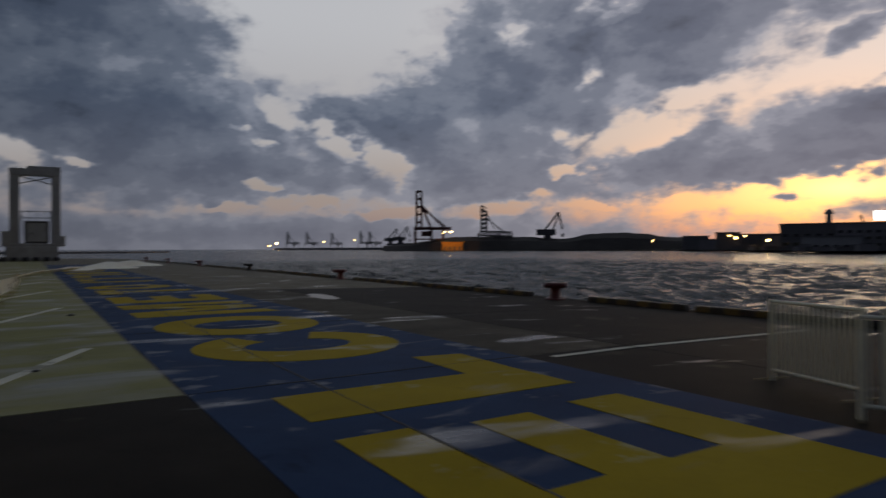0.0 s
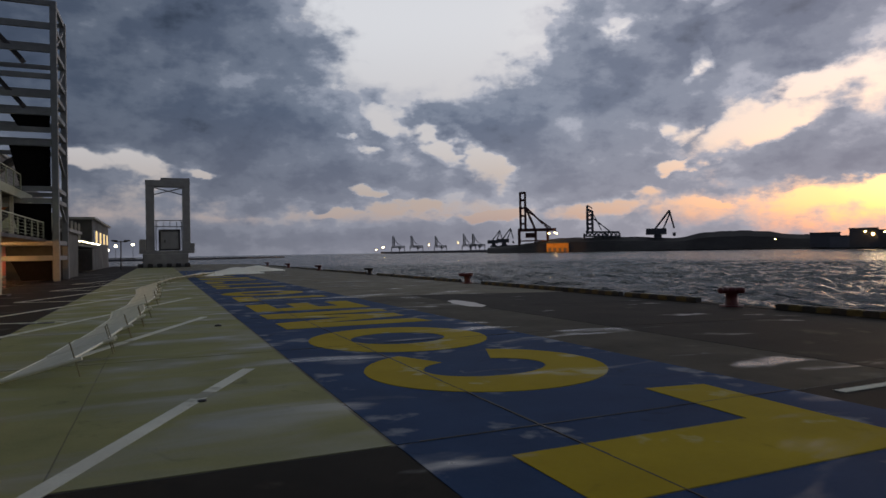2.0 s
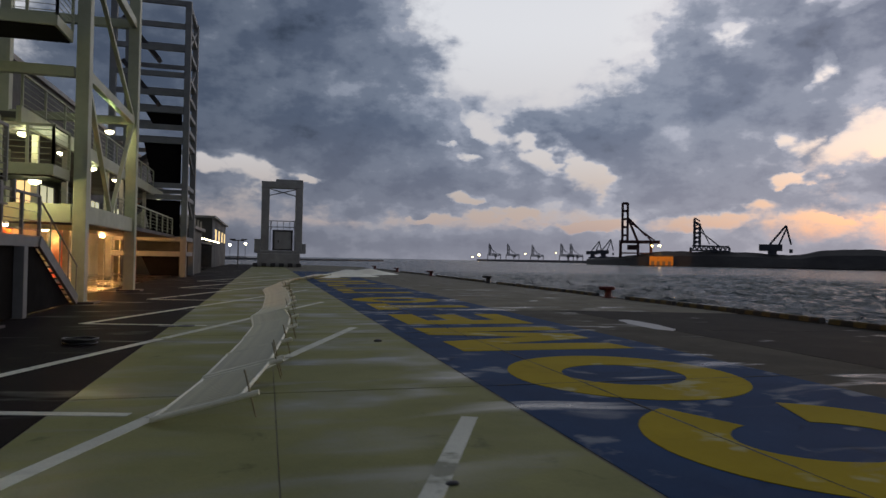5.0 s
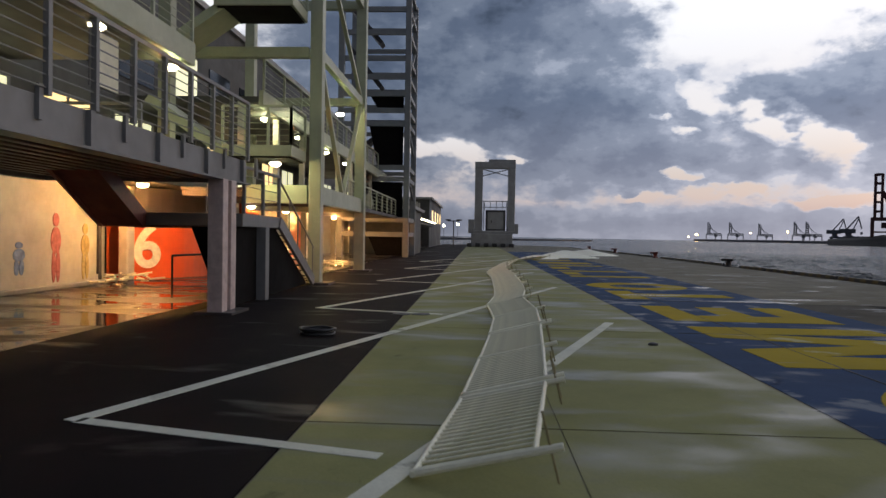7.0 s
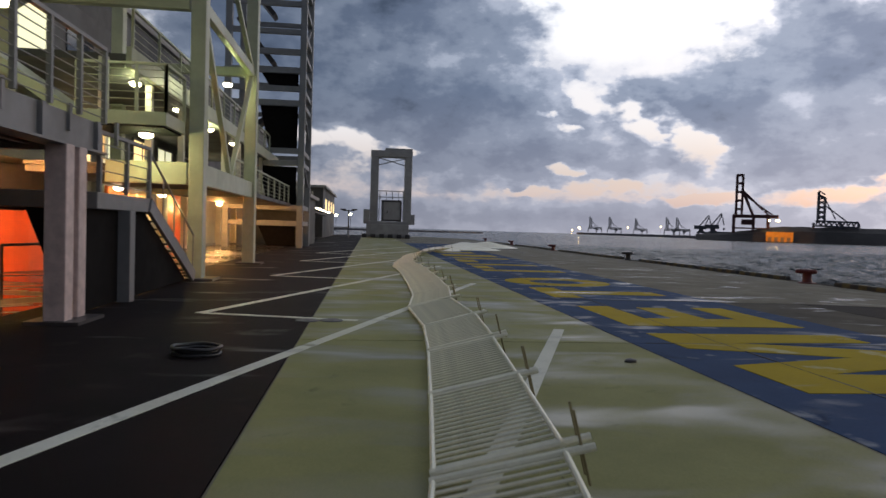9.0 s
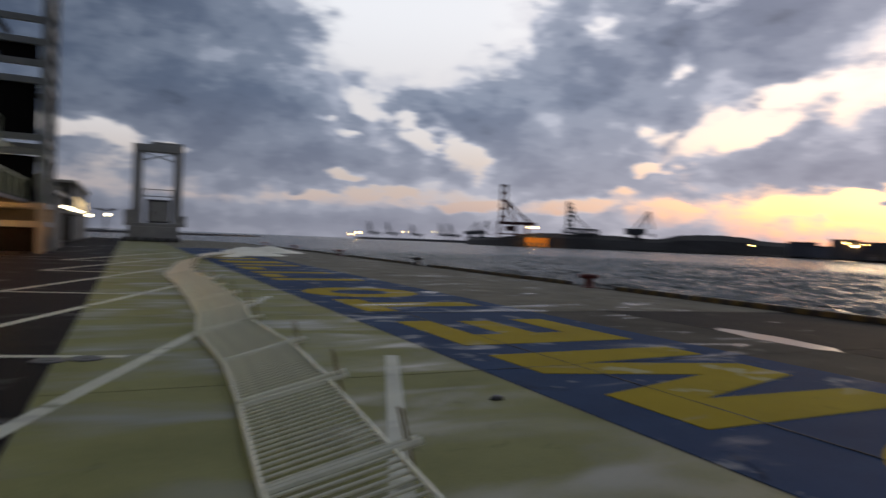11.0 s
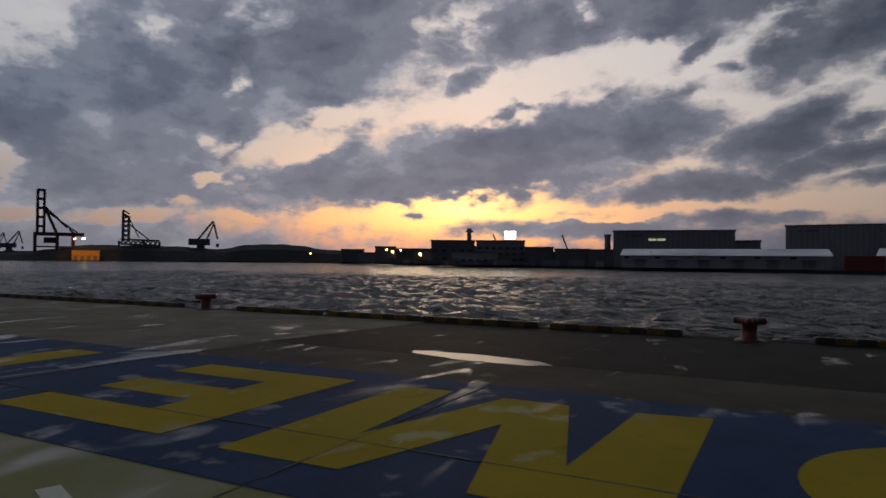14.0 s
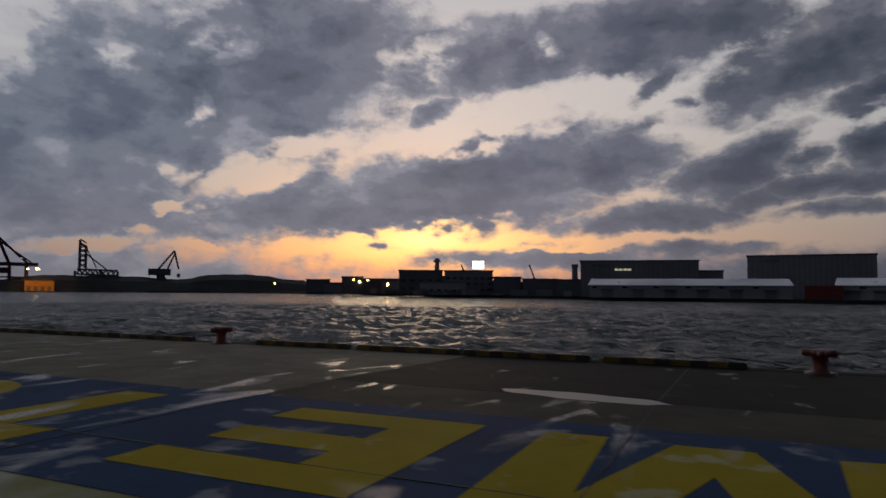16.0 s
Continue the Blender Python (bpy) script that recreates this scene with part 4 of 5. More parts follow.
for az0, az1, el, r in ((76.25, 85.75, 2.6, 345), (89.3, 98.0, 2.9, 330)):
    th, ln, hh = far_block("warehouse", "huge windowless grey warehouse", "building", az0, az1, r, zat(el, r), FAR_GREY, deep=60)
    for k, x in enumerate((0.10, 0.14, 0.17, 0.20, 0.23)):
        part("letter_bar", box(NEW(), ln * x, -0.3, hh - 2.8, ln * x + 1.5, 0.05, hh - 1.3), FAR_DARK, th, "dark unreadable wall letter")
    if az0 < 80:
        for x in (0.30, 0.335, 0.375, 0.41):
            part("window", box(NEW(), ln * x, -0.3, hh - 4.6, ln * x + 1.7, 0.05, hh - 3.6), WINDOW_PALE, th, "lit window")
    bm = NEW()
    for k in range(24):
        box(bm, ln * k / 24, -0.12, 0, ln * k / 24 + 0.25, 0.02, hh - 0.1)
    part("cladding_rib", bm, FAR_DARK, th)
th, ln, hh = far_block("annex", "low grey annex beside the warehouse", "building", 85.4, 87.6, 350, zat(1.75, 350), FAR_GREY)

for az0, az1, r in ((76.8, 92.3, 292), (95.2, 106, 278)):
    x0, y0 = polar(az0, r)
    x1, y1 = polar(az1, r)
    d = Vector((x1 - x0, y1 - y0, 0))
    nrm = Vector((-d.y, d.x, 0)).normalized()
    th = thing("quay_shed", "long pale quayside shed with pitched metal roof", "building", "buildings on the far shore")
    th.matrix_basis = Matrix(((d.x / d.length, nrm.x, 0, x0), (d.y / d.length, nrm.y, 0, y0), (0, 0, 1, SEA_Z + 1.4), (0, 0, 0, 1)))
    L = d.length
    part("wall", box(NEW(), 0, 0, 0, L, 22, 5.4), FAR_LIGHT, th)
    bm = NEW()
    prof = [(-0.8, 5.3), (11, 8.2), (22.8, 5.3), (22.8, 5.0), (11, 7.9), (-0.8, 5.0)]
    for a, b in ((0, 1), (1, 2), (2, 3), (3, 4), (4, 5), (5, 0)):
        bm.faces.new([bm.verts.new(v) for v in ((-0.6, *prof[a]), (L + 0.6, *prof[a]), (L + 0.6, *prof[b]), (-0.6, *prof[b]))])
    part("roof", bm, ROOF_PALE, th)
    bm = NEW()
    bm.faces.new([bm.verts.new(v) for v in ((-0.02, 0, 5.4), (-0.02, 22, 5.4), (-0.02, 11, 8.0))])
    part("gable", bm, FAR_LIGHT, th)
    for k in range(6):
        xw = L * (k + 0.6) / 6.2
        wd = part("door", box(NEW(), xw - 2.2, -0.25, 0, xw + 2.2, 0.05, 3.2), FAR_GREY, th, "pale roller door")
        part("canopy", box(NEW(), xw - 2.8, -1.4, 3.2, xw + 2.8, 0.05, 3.55), FAR_DARK, wd)
        part("window", box(NEW(), xw - 6.5, -0.2, 4.0, xw - 4.5, 0.05, 4.7), GLASS_DARK, th)
x, y = polar(94.3, 274)
th = thing("red_container_stack", "stack of dull red shipping containers", "container", at=pose(x, y, SEA_Z + 1.4, 0, 0, -94.3))
for k in range(2):
    part("container", box(NEW(), -6, 0, 2.6 * k, 6.2, 2.4, 2.6 * k + 2.55, 0.05), CONTAINER_RED, th)

# low things along the opposite quay edge
lowrng = random.Random(8)
for k in range(26):
    az = lowrng.uniform(57, 77)
    r = 392 - (az - 58) * 3.4 - 6 + (80 if az < 62 else 0)
    w, h = lowrng.uniform(3, 9), lowrng.uniform(1.5, 3.6)
    x, y = polar(az, r)
    th = thing("quayside_shed", "small dark shed or stacked goods on the far quay", "shed", "small sheds on the far quay", at=pose(x, y, SEA_Z + 1.4, 0, 0, -az))
    part("body", box(NEW(), -w / 2, 0, 0, w / 2, 4, h, 0.1), lowrng.choice((FAR_DARK, FAR_GREY, FAR_DARK, FAR_LIGHT)), th)
    part("roof", box(NEW(), -w / 2 - 0.2, -0.2, h, w / 2 + 0.2, 4.2, h + 0.2), FAR_DARK, th)

# ---- concrete and steel portal at the end of the quay ----
PY = 105.0
th = thing("portal_gantry", "tall grey steel portal frame with a control cabin", "gantry")
for x0, x1 in ((-1.85, -0.68), (3.13, 4.18)):
    part("column", box(NEW(), x0, PY, 2.3, x1, PY + 1.6, 11.9, 0.05), CEMENT, th)
part("top_beam", box(NEW(), -1.88, PY - 0.05, 11.8, 4.21, PY + 1.65, 12.75, 0.05), CEMENT, th)
part("top_box", box(NEW(), 0.2, PY + 0.1, 12.75, 4.18, PY + 1.5, 13.12, 0.03), CEMENT, th)
for a, b in ((11.7, 10.7), (10.7, 11.7)):
    part("cross_brace", beam(NEW(), (-0.68, PY + 0.8, a), (3.13, PY + 0.8, b), 0.13, 0.13), STEEL_SLATE, th)
cab = part("cabin", box(NEW(), 0.10, PY - 0.6, 2.65, 2.55, PY + 1.0, 5.25, 0.05), CEMENT, th, "pale control cabin")
for x0, z0, x1, z1 in ((-0.16, 2.45, 0.10, 5.5), (2.55, 2.45, 2.77, 5.5), (0.10, 5.25, 2.55, 5.5), (0.10, 2.45, 2.55, 2.65)):
    part("cabin_frame", box(NEW(), x0, PY - 0.7, z0, x1, PY + 1.1, z1, 0.02), STEEL_DARK, th, "dark cabin frame")
part("cabin_door", box(NEW(), 0.55, PY - 0.64, 2.75, 1.15, PY - 0.6, 5.0), CEMENT, cab)
part("door_handle", box(NEW(), 0.60, PY - 0.72, 3.6, 0.74, PY - 0.64, 4.0), STEEL_DARK, cab)
for z in (5.95, 6.85):
    part("guard_rail", beam(NEW(), (-0.68, PY + 0.1, z), (3.13, PY + 0.1, z), 0.11, 0.11), STEEL_SLATE, th)
for x in (-0.35, 0.5, 1.4, 2.3, 2.95):
    part("rail_post", beam(NEW(), (x, PY + 0.1, 5.45), (x, PY + 0.1, 6.85), 0.08, 0.08), STEEL_SLATE, th)
for x in (-0.5, 3.0):
    part("ladder_rail", beam(NEW(), (x, PY + 0.2, 2.4), (x, PY + 0.2, 6.8), 0.1, 0.1), STEEL_SLATE, th)
part("base", box(NEW(), -2.3, PY - 1, 0.0, 3.85, PY + 3, 2.0, 0.08), CEMENT, th)
part("base_cap", box(NEW(), -2.0, PY - 0.8, 2.0, 4.3, PY + 2.6, 2.42, 0.05), CEMENT, th)
part("side_box", box(NEW(), -2.75, PY, 2.0, -1.87, PY + 1.4, 4.1, 0.05), CEMENT, th)
part("side_box", box(NEW(), 4.20, PY, 2.0, 4.75, PY + 1.4, 3.5, 0.05), CEMENT, th)
for k in range(6):
    part("bogie", box(NEW(), -2.9 + 1.25 * k, PY - 1.6, 0.0, -2.2 + 1.25 * k, PY - 1.05, 0.55, 0.05), STEEL_DARK, th, "dark wheel bogie")

# ---- terminal: walkway, stairs, towers ----
XP = -6.53


def lattice_rail(th, a, b, z, posts, bars=6, high=1.12, mat=None):
    """Railing from a to b (plan points) at deck height z: posts, top rail and horizontal bars, each a part."""
    mat = mat or STEEL_GREY
    a, b = Vector((*a, z)), Vector((*b, z))
    for k in range(posts):
        p = a.lerp(b, k / max(1, posts - 1))
        part("post", beam(NEW(), p, p + Vector((0, 0, high)), 0.07, 0.07), mat, th)
    part("top_rail", beam(NEW(), a + Vector((0, 0, high)), b + Vector((0, 0, high)), 0.08, 0.06), mat, th)
    for k in range(bars):
        h = high * (k + 0.6) / (bars + 0.4)
        part("bar", beam(NEW(), a + Vector((0, 0, h)), b + Vector((0, 0, h)), 0.022, 0.022, 6), mat, th)


# first-floor walkway over the apron
# flange colour holds the warm lit lines seen along the joists
FLANGE_LIT = plain("warm_lit_flange_steel", (0.16, 0.09, 0.08), 0.5, dirt=0.3)
walkway = thing("elevated_walkway", "grey steel elevated walkway on twin columns", "walkway")
part("edge_beam", box(NEW(), XP - 0.08, 4, 2.62, XP + 0.08, 19.9, 3.08, 0.01), STEEL_GREY, walkway)
part("edge_beam", box(NEW(), XP - 4.4, 4, 2.62, XP - 4.25, 19.9, 3.08, 0.01), STEEL_GREY, walkway)
part("end_beam", box(NEW(), XP - 4.25, 19.75, 2.62, XP - 0.08, 19.9, 3.08, 0.01), STEEL_GREY, walkway)
part("flange", box(NEW(), XP - 0.16, 4, 2.585, XP + 0.16, 19.95, 2.62), STEEL_GREY, walkway)
# dark deck plate and joists put the shade below the walkway into colour
part("deck_plate", box(NEW(), XP - 4.25, 4, 3.02, XP - 0.08, 19.75, 3.1), STEEL_DARK, walkway)
for k in range(12):
    x = XP - 0.35 - 0.33 * k
    part("joist", box(NEW(), x - 0.04, 4, 2.72, x + 0.04, 19.75, 3.02), STEEL_DARK, walkway)
    part("joist_flange", box(NEW(), x - 0.07, 4, 2.70, x + 0.07, 19.74, 2.72), FLANGE_LIT, walkway)
for k in range(9):
    y = 5.2 + 1.8 * k
    part("stiffener", box(NEW(), XP + 0.08, y - 0.05, 2.62, XP + 0.15, y + 0.05, 3.08), STEEL_GREY, walkway)
    part("bracket", box(NEW(), XP + 0.08, y + 0.8, 2.80, XP + 0.13, y + 0.88, 3.2), STEEL_GREY, walkway)
for y in (18.55, 18.98):
    part("column", box(NEW(), XP - 0.13, y - 0.13, 0.0, XP + 0.17, y + 0.13, 2.6, 0.01), plain("pinkish_white_steel", (0.55, 0.44, 0.41), 0.45, dirt=0.3), walkway)
part("column", box(NEW(), XP - 4.4, 6.5, 0.0, XP - 4.1, 6.8, 2.6, 0.01), STEEL_GREY, walkway)
part("column_base", box(NEW(), XP - 0.35, 18.3, 0.0, XP + 0.4, 19.25, 0.05), STEEL_DARK, walkway)
rail = thing("walkway_railing", "grey steel railing with horizontal bars on the walkway", "railing")
lattice_rail(rail, (XP + 0.14, 5.0), (XP + 0.14, 19.8), 3.08, 17, 8, 1.2)
lattice_rail(rail, (XP - 4.3, 19.82), (XP - 2.2, 19.82), 3.08, 3, 8, 1.2)

sg = thing("rail_notice", "small pale notice board tied to the walkway rail", "sign")
part("board", box(NEW(), XP + 0.02, 14.35, 3.45, XP + 0.05, 14.95, 4.15, 0.004), FENCE_WHITE, sg)
part("frame", box(NEW(), XP + 0.005, 14.32, 3.42, XP + 0.02, 14.98, 4.18), STEEL_GREY, sg)

# half landing and stair down from the walkway
stair = thing("dark_stair", "steel stair from a half landing, its dark underside closed by black sheets", "stairs")
part("landing_beam", box(NEW(), XP - 2.12, 19.95, 1.70, XP, 22.6, 1.98, 0.01), STEEL_GREY, stair)
part("leg", box(NEW(), XP - 0.16, 21.2, 0, XP + 0.1, 21.46, 1.7, 0.01), STEEL_GREY, stair)
for x in (XP, XP - 1.9):
    part("stringer", beam(NEW(), (x, 22.55, 1.85), (x, 26.1, 0.12), 0.08, 0.3), STEEL_GREY, stair)
for k in range(10):
    part("tread", box(NEW(), XP - 1.86, 22.7 + 0.34 * k, 1.66 - 0.17 * k, XP - 0.04, 23.0 + 0.34 * k, 1.70 - 0.17 * k), STEEL_DARK, stair)
def sheet(outline, shift):
    """A thin board: an outline of points, thickened by a shift."""
    bm = NEW()
    lo = [bm.verts.new(v) for v in outline]
    hi = [bm.verts.new(Vector(v) + Vector(shift)) for v in outline]
    bm.faces.new(lo)
    bm.faces.new(hi[::-1])
    for i in range(len(lo)):
        bm.faces.new((lo[i], hi[i], hi[(i + 1) % len(lo)], lo[(i + 1) % len(lo)]))
    return bm


# black sheets stand for the deep shade under landing and stair
part("side_boarding", sheet([(XP - 0.12, 19.3, 0.01), (XP - 0.12, 19.3, 1.7), (XP - 0.12, 22.6, 1.7), (XP - 0.12, 25.8, 0.05)], (-0.04, 0, 0)), BOARD_AND_SHADE, stair)
part("end_boarding", sheet([(XP - 0.2, 20.0, 0.01), (XP - 0.2, 20.0, 1.69), (XP - 1.15, 20.0, 1.69), (XP - 0.5, 20.0, 0.01)], (0, 0.04, 0)), BOARD_AND_SHADE, stair)
for x in (XP, XP - 1.9):
    part("handrail", beam(NEW(), (x, 22.55, 2.9), (x, 26.1, 1.15), 0.05, 0.05, 8), STEEL_GREY, stair)
    for k in range(5):
        part("baluster", beam(NEW(), (x, 22.6 + 0.85 * k, 1.85 - 0.415 * k), (x, 22.6 + 0.85 * k, 2.88 - 0.42 * k), 0.035, 0.035, 6), STEEL_GREY, stair)
lattice_rail(stair, (XP, 20.0), (XP, 22.5), 1.98, 3, 4, 1.0)
upper = thing("inner_stair", "dull red steel stair up to the walkway", "stairs")
REDST = plain("dull_red_steel", (0.24, 0.07, 0.05), 0.5, dirt=0.3)
part("stringer", beam(NEW(), (XP - 2.2, 18.0, 3.0), (XP - 2.2, 20.0, 1.80), 0.1, 0.34), REDST, upper)
part("stringer", beam(NEW(), (XP - 3.1, 18.0, 3.0), (XP - 3.1, 20.0, 1.80), 0.1, 0.34), REDST, upper)
part("landing_beam", box(NEW(), XP - 3.15, 19.9, 1.66, XP - 2.14, 22.5, 1.96, 0.01), REDST, upper)
for k in range(11):
    part("tread", box(NEW(), XP - 3.05, 18.1 + 0.165 * k, 2.90 - 0.1 * k, XP - 2.25, 18.27 + 0.165 * k, 2.94 - 0.1 * k), STEEL_DARK, upper)
part("soffit_plate", beam(NEW(), (XP - 2.65, 18.05, 2.84), (XP - 2.65, 19.95, 1.67), 0.85, 0.03), REDST, upper)

# stair tower
TW = thing("steel_stair_tower", "pale painted steel stair tower with landings", "tower")
part("column", box(NEW(), XP - 0.22, 26.26, 0, XP + 0.16, 26.66, 15.5, 0.015), STEEL_WHITE, TW)
part("column", box(NEW(), XP - 0.22, 33.85, 0, XP + 0.2, 34.27, 15.5, 0.015), STEEL_WHITE, TW)
part("column", box(NEW(), XP - 5.0, 26.2, 3.35, XP - 4.6, 26.6, 15.5, 0.015), STEEL_WHITE, TW)
part("column", box(NEW(), XP - 5.0, 33.85, 3.35, XP - 4.6, 34.25, 15.5, 0.015), STEEL_WHITE, TW)
part("column_base", box(NEW(), XP - 0.4, 33.6, 0, XP + 0.5, 34.5, 0.06), STEEL_DARK, TW)
part("column_base", box(NEW(), XP - 0.4, 26.0, 0, XP + 0.5, 26.95, 0.06), STEEL_DARK, TW)
for z0, z1 in ((2.5, 3.07), (7.02, 7.34), (11.1, 11.45)):
    part("beam", box(NEW(), XP - 0.1, 26.72, z0, XP + 0.1, 33.85, z1, 0.01), STEEL_WHITE, TW)
    part("beam", box(NEW(), XP - (2.3 if z0 < 3 else 4.6), 26.3, z0, XP - 0.28, 26.55, z1, 0.01), STEEL_WHITE, TW)
    part("beam", box(NEW(), XP - 4.6, 33.9, z0, XP - 0.22, 34.15, z1, 0.01), STEEL_WHITE, TW)
part("floor_plate", box(NEW(), XP - 4.4, 26.55, 2.9, XP - 0.1, 33.9, 3.0), STEEL_DARK, TW)
for a, b in (((26.72, 11.1), (33.85, 7.34)), ((26.72, 7.02), (30.2, 3.07)), ((33.85, 7.02), (30.4, 3.07))):
    part("brace", beam(NEW(), (XP, a[0], a[1]), (XP, b[0], b[1]), 0.14, 0.14), STEEL_WHITE, TW)
for z, x0, x1 in ((4.08, XP - 2.3, XP - 0.3), (8.35, XP - 2.6, XP - 0.3), (12.4, XP - 2.6, XP - 0.3)):
    ld = part("landing", box(NEW(), x0, 24.6, z - 0.32, x1, 26.2, z, 0.01), STEEL_WHITE, TW)
    # near-black sheet puts the shade below each landing into colour
    part("soffit", box(NEW(), x0 + 0.08, 24.65, z - 0.36, x1 - 0.08, 26.15, z - 0.32), BOARD_AND_SHADE, TW)
for z0, z1 in ((4.08, 6.6), (8.35, 5.9), (12.4, 9.9)):
    part("flight", beam(NEW(), (XP - 2.35, 25.4, z0 - 0.2), (XP - 4.6, 25.4, z0 - 0.2 + (z1 - z0) * 0.62), 1.3, 0.26), STEEL_WHITE, TW)
tr = thing("stair_tower_railing", "pale railing with horizontal bars on tower landings", "railing")
for z, x0 in ((4.08, XP - 2.3), (8.35, XP - 2.6), (12.4, XP - 2.6)):
    lattice_rail(tr, (x0, 24.62), (XP - 0.32, 24.62), z, 4, 6, 1.1, STEEL_WHITE)
    lattice_rail(tr, (XP - 0.32, 24.62), (XP - 0.32, 26.15), z, 2, 6, 1.1, STEEL_WHITE)

# far boarded tower
FT = thing("boarded_stair_tower", "grey steel scaffold tower with dark boarded zigzag stair", "tower")
FX0, FX1, FY0, FY1 = -11.2, -6.5, 52.2, 57.0
for x in (FX0, FX1):
    for y in (FY0, FY1):
        part("column", box(NEW(), x - 0.2, y - 0.2, 0, x + 0.2, y + 0.2, 19.1, 0.02), STEEL_SLATE, FT)
for z in (1.65, 2.7, 5.55, 6.35, 9.4, 10.35, 11.5, 12.7, 14.0, 15.8, 17.4, 19.0):
    part("beam", box(NEW(), FX0, FY0 - 0.12, z - 0.22, FX1, FY0 + 0.12, z + 0.12, 0.01), STEEL_SLATE, FT)
    part("beam", box(NEW(), FX1 - 0.12, FY0 + 0.2, z - 0.2, FX1 + 0.12, FY1 - 0.2, z + 0.1, 0.01), STEEL_SLATE, FT)
    part("beam", box(NEW(), FX0, FY1 - 0.12, z - 0.2, FX1, FY1 + 0.12, z + 0.1, 0.01), STEEL_SLATE, FT)
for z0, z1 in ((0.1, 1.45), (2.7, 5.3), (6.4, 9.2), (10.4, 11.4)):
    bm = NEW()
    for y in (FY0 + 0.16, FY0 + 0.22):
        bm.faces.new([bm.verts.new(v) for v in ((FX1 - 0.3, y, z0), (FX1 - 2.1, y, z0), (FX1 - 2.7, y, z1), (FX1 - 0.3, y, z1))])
    part("boarding", bm, BOARD_AND_SHADE, FT)
for z0, z1 in ((9.4, 7.6), (12.7, 15.5), (15.8, 18.5), (6.3, 4.2)):
    part("brace", beam(NEW(), (FX1, FY0, z0), (FX1, FY1, z1), 0.16, 0.16), STEEL_SLATE, FT)
    part("flight", beam(NEW(), (FX1 - 2.0, FY0 + 1.2, z0 - 0.6), (FX0 + 0.4, FY0 + 1.2, z1 - 0.6), 1.2, 0.3), STEEL_DARK, FT)

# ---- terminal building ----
# dusk shade on the white building is put into this near-black cladding
SHADED_CLAD = plain("shade_darkened_cladding", (0.075, 0.075, 0.07), 0.6, dirt=0.4, scale=2)
tb = thing("terminal_building", "long white terminal with shade-darkened upper floors and lit balconies", "building")
part("ground_floor_wall", box(NEW(), -13.0, 2, 0, -12.6, 25.2, 3.0), PLASTER, tb)
part("ground_floor_wall", box(NEW(), -15.5, 25.2, 0, -15.1, 95, 3.0), PLASTER, tb)
part("plinth", box(NEW(), -12.6, 2, 0, -12.42, 25.2, 0.12, 0.02), CEMENT, tb)
for y in (26.1, 30.5, 34.5, 38.5, 42.5, 46.5, 50.5, 55, 60, 65, 70):
    part("pillar", box(NEW(), -12.7, y, 0, -12.4 if y < 30 else -12.1, y + 0.45, 3.0, 0.03), PLASTER, tb)
part("first_floor_slab", box(NEW(), -16, 2, 3.0, -10.95, 95, 3.35, 0.02), SHADED_CLAD, tb)
# dark steel here holds down a ceiling that the lamps would brighten
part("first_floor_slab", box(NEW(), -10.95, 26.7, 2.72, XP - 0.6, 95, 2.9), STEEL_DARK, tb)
part("upper_wall", box(NEW(), -13.6, 2, 3.35, -13.2, 95, 9.5), SHADED_CLAD, tb)
part("upper_wall", box(NEW(), -15.6, 2, 9.5, -15.2, 95, 12.5), SHADED_CLAD, tb)
part("soffit", box(NEW(), -13.2, 2, 5.75, -8.6, 21.9, 5.95), SHADED_CLAD, tb)
part("soffit", box(NEW(), -13.2, 27, 5.75, -8.6, 56, 5.95), SHADED_CLAD, tb)
part("fascia", box(NEW(), -8.6, 2, 5.6, -8.45, 21.9, 6.15, 0.01), STEEL_WHITE, tb)
part("fascia", box(NEW(), -8.6, 27, 5.6, -8.45, 56, 6.15, 0.01), STEEL_WHITE, tb)
part("roof", box(NEW(), -30, 2, 12.5, -15.0, 95, 12.8), CEMENT, tb)
part("back_wall", box(NEW(), -30, 2, 0, -29.7, 95, 12.5), PLASTER, tb)
for y in np.arange(5.0, 92, 3.6):
    lit = 1 if y < 15 else int(y * 7) % 3
    wn = part("window", box(NEW(), -13.2, y, 3.6, -13.14, y + 2.4, 5.3), (WINDOW_PALE, GLASS_DARK, WINDOW_WARM)[lit], tb)
    for f0, f1, g0, g1 in ((y - 0.08, y, 3.5, 5.4), (y + 2.4, y + 2.48, 3.5, 5.4), (y, y + 2.4, 5.3, 5.4), (y + 1.16, y + 1.24, 3.6, 5.3)):
        part("window_frame", box(NEW(), -13.2, f0, g0, -13.1, f1, g1), STEEL_GREY, wn)
    part("window", box(NEW(), -13.2, y + 0.3, 6.6, -13.15, y + 2.6, 8.6), (GLASS_DARK, WINDOW_PALE, GLASS_DARK)[lit], tb)
    part("pier", box(NEW(), -9.1, y - 0.1, 3.1, -8.9, y + 0.1, 5.75), PLASTER, tb) if y > 26 else None
br = thing("balcony_railing", "pale balcony railing along the terminal's upper deck", "railing")
lattice_rail(br, (-8.5, 2.5), (-8.5, 21.8), 6.15, 11, 5, 1.05, STEEL_WHITE)
br = thing("balcony_railing", "pale balcony railing along the terminal's first floor", "railing")
lattice_rail(br, (XP - 0.7, 34.6), (XP - 0.7, 52.0), 2.95, 9, 5, 1.05, STEEL_WHITE)
br = thing("balcony_railing", "pale balcony railing along the terminal's upper deck", "railing")
lattice_rail(br, (-8.5, 27.2), (-8.5, 52.0), 6.15, 12, 5, 1.05, STEEL_WHITE)

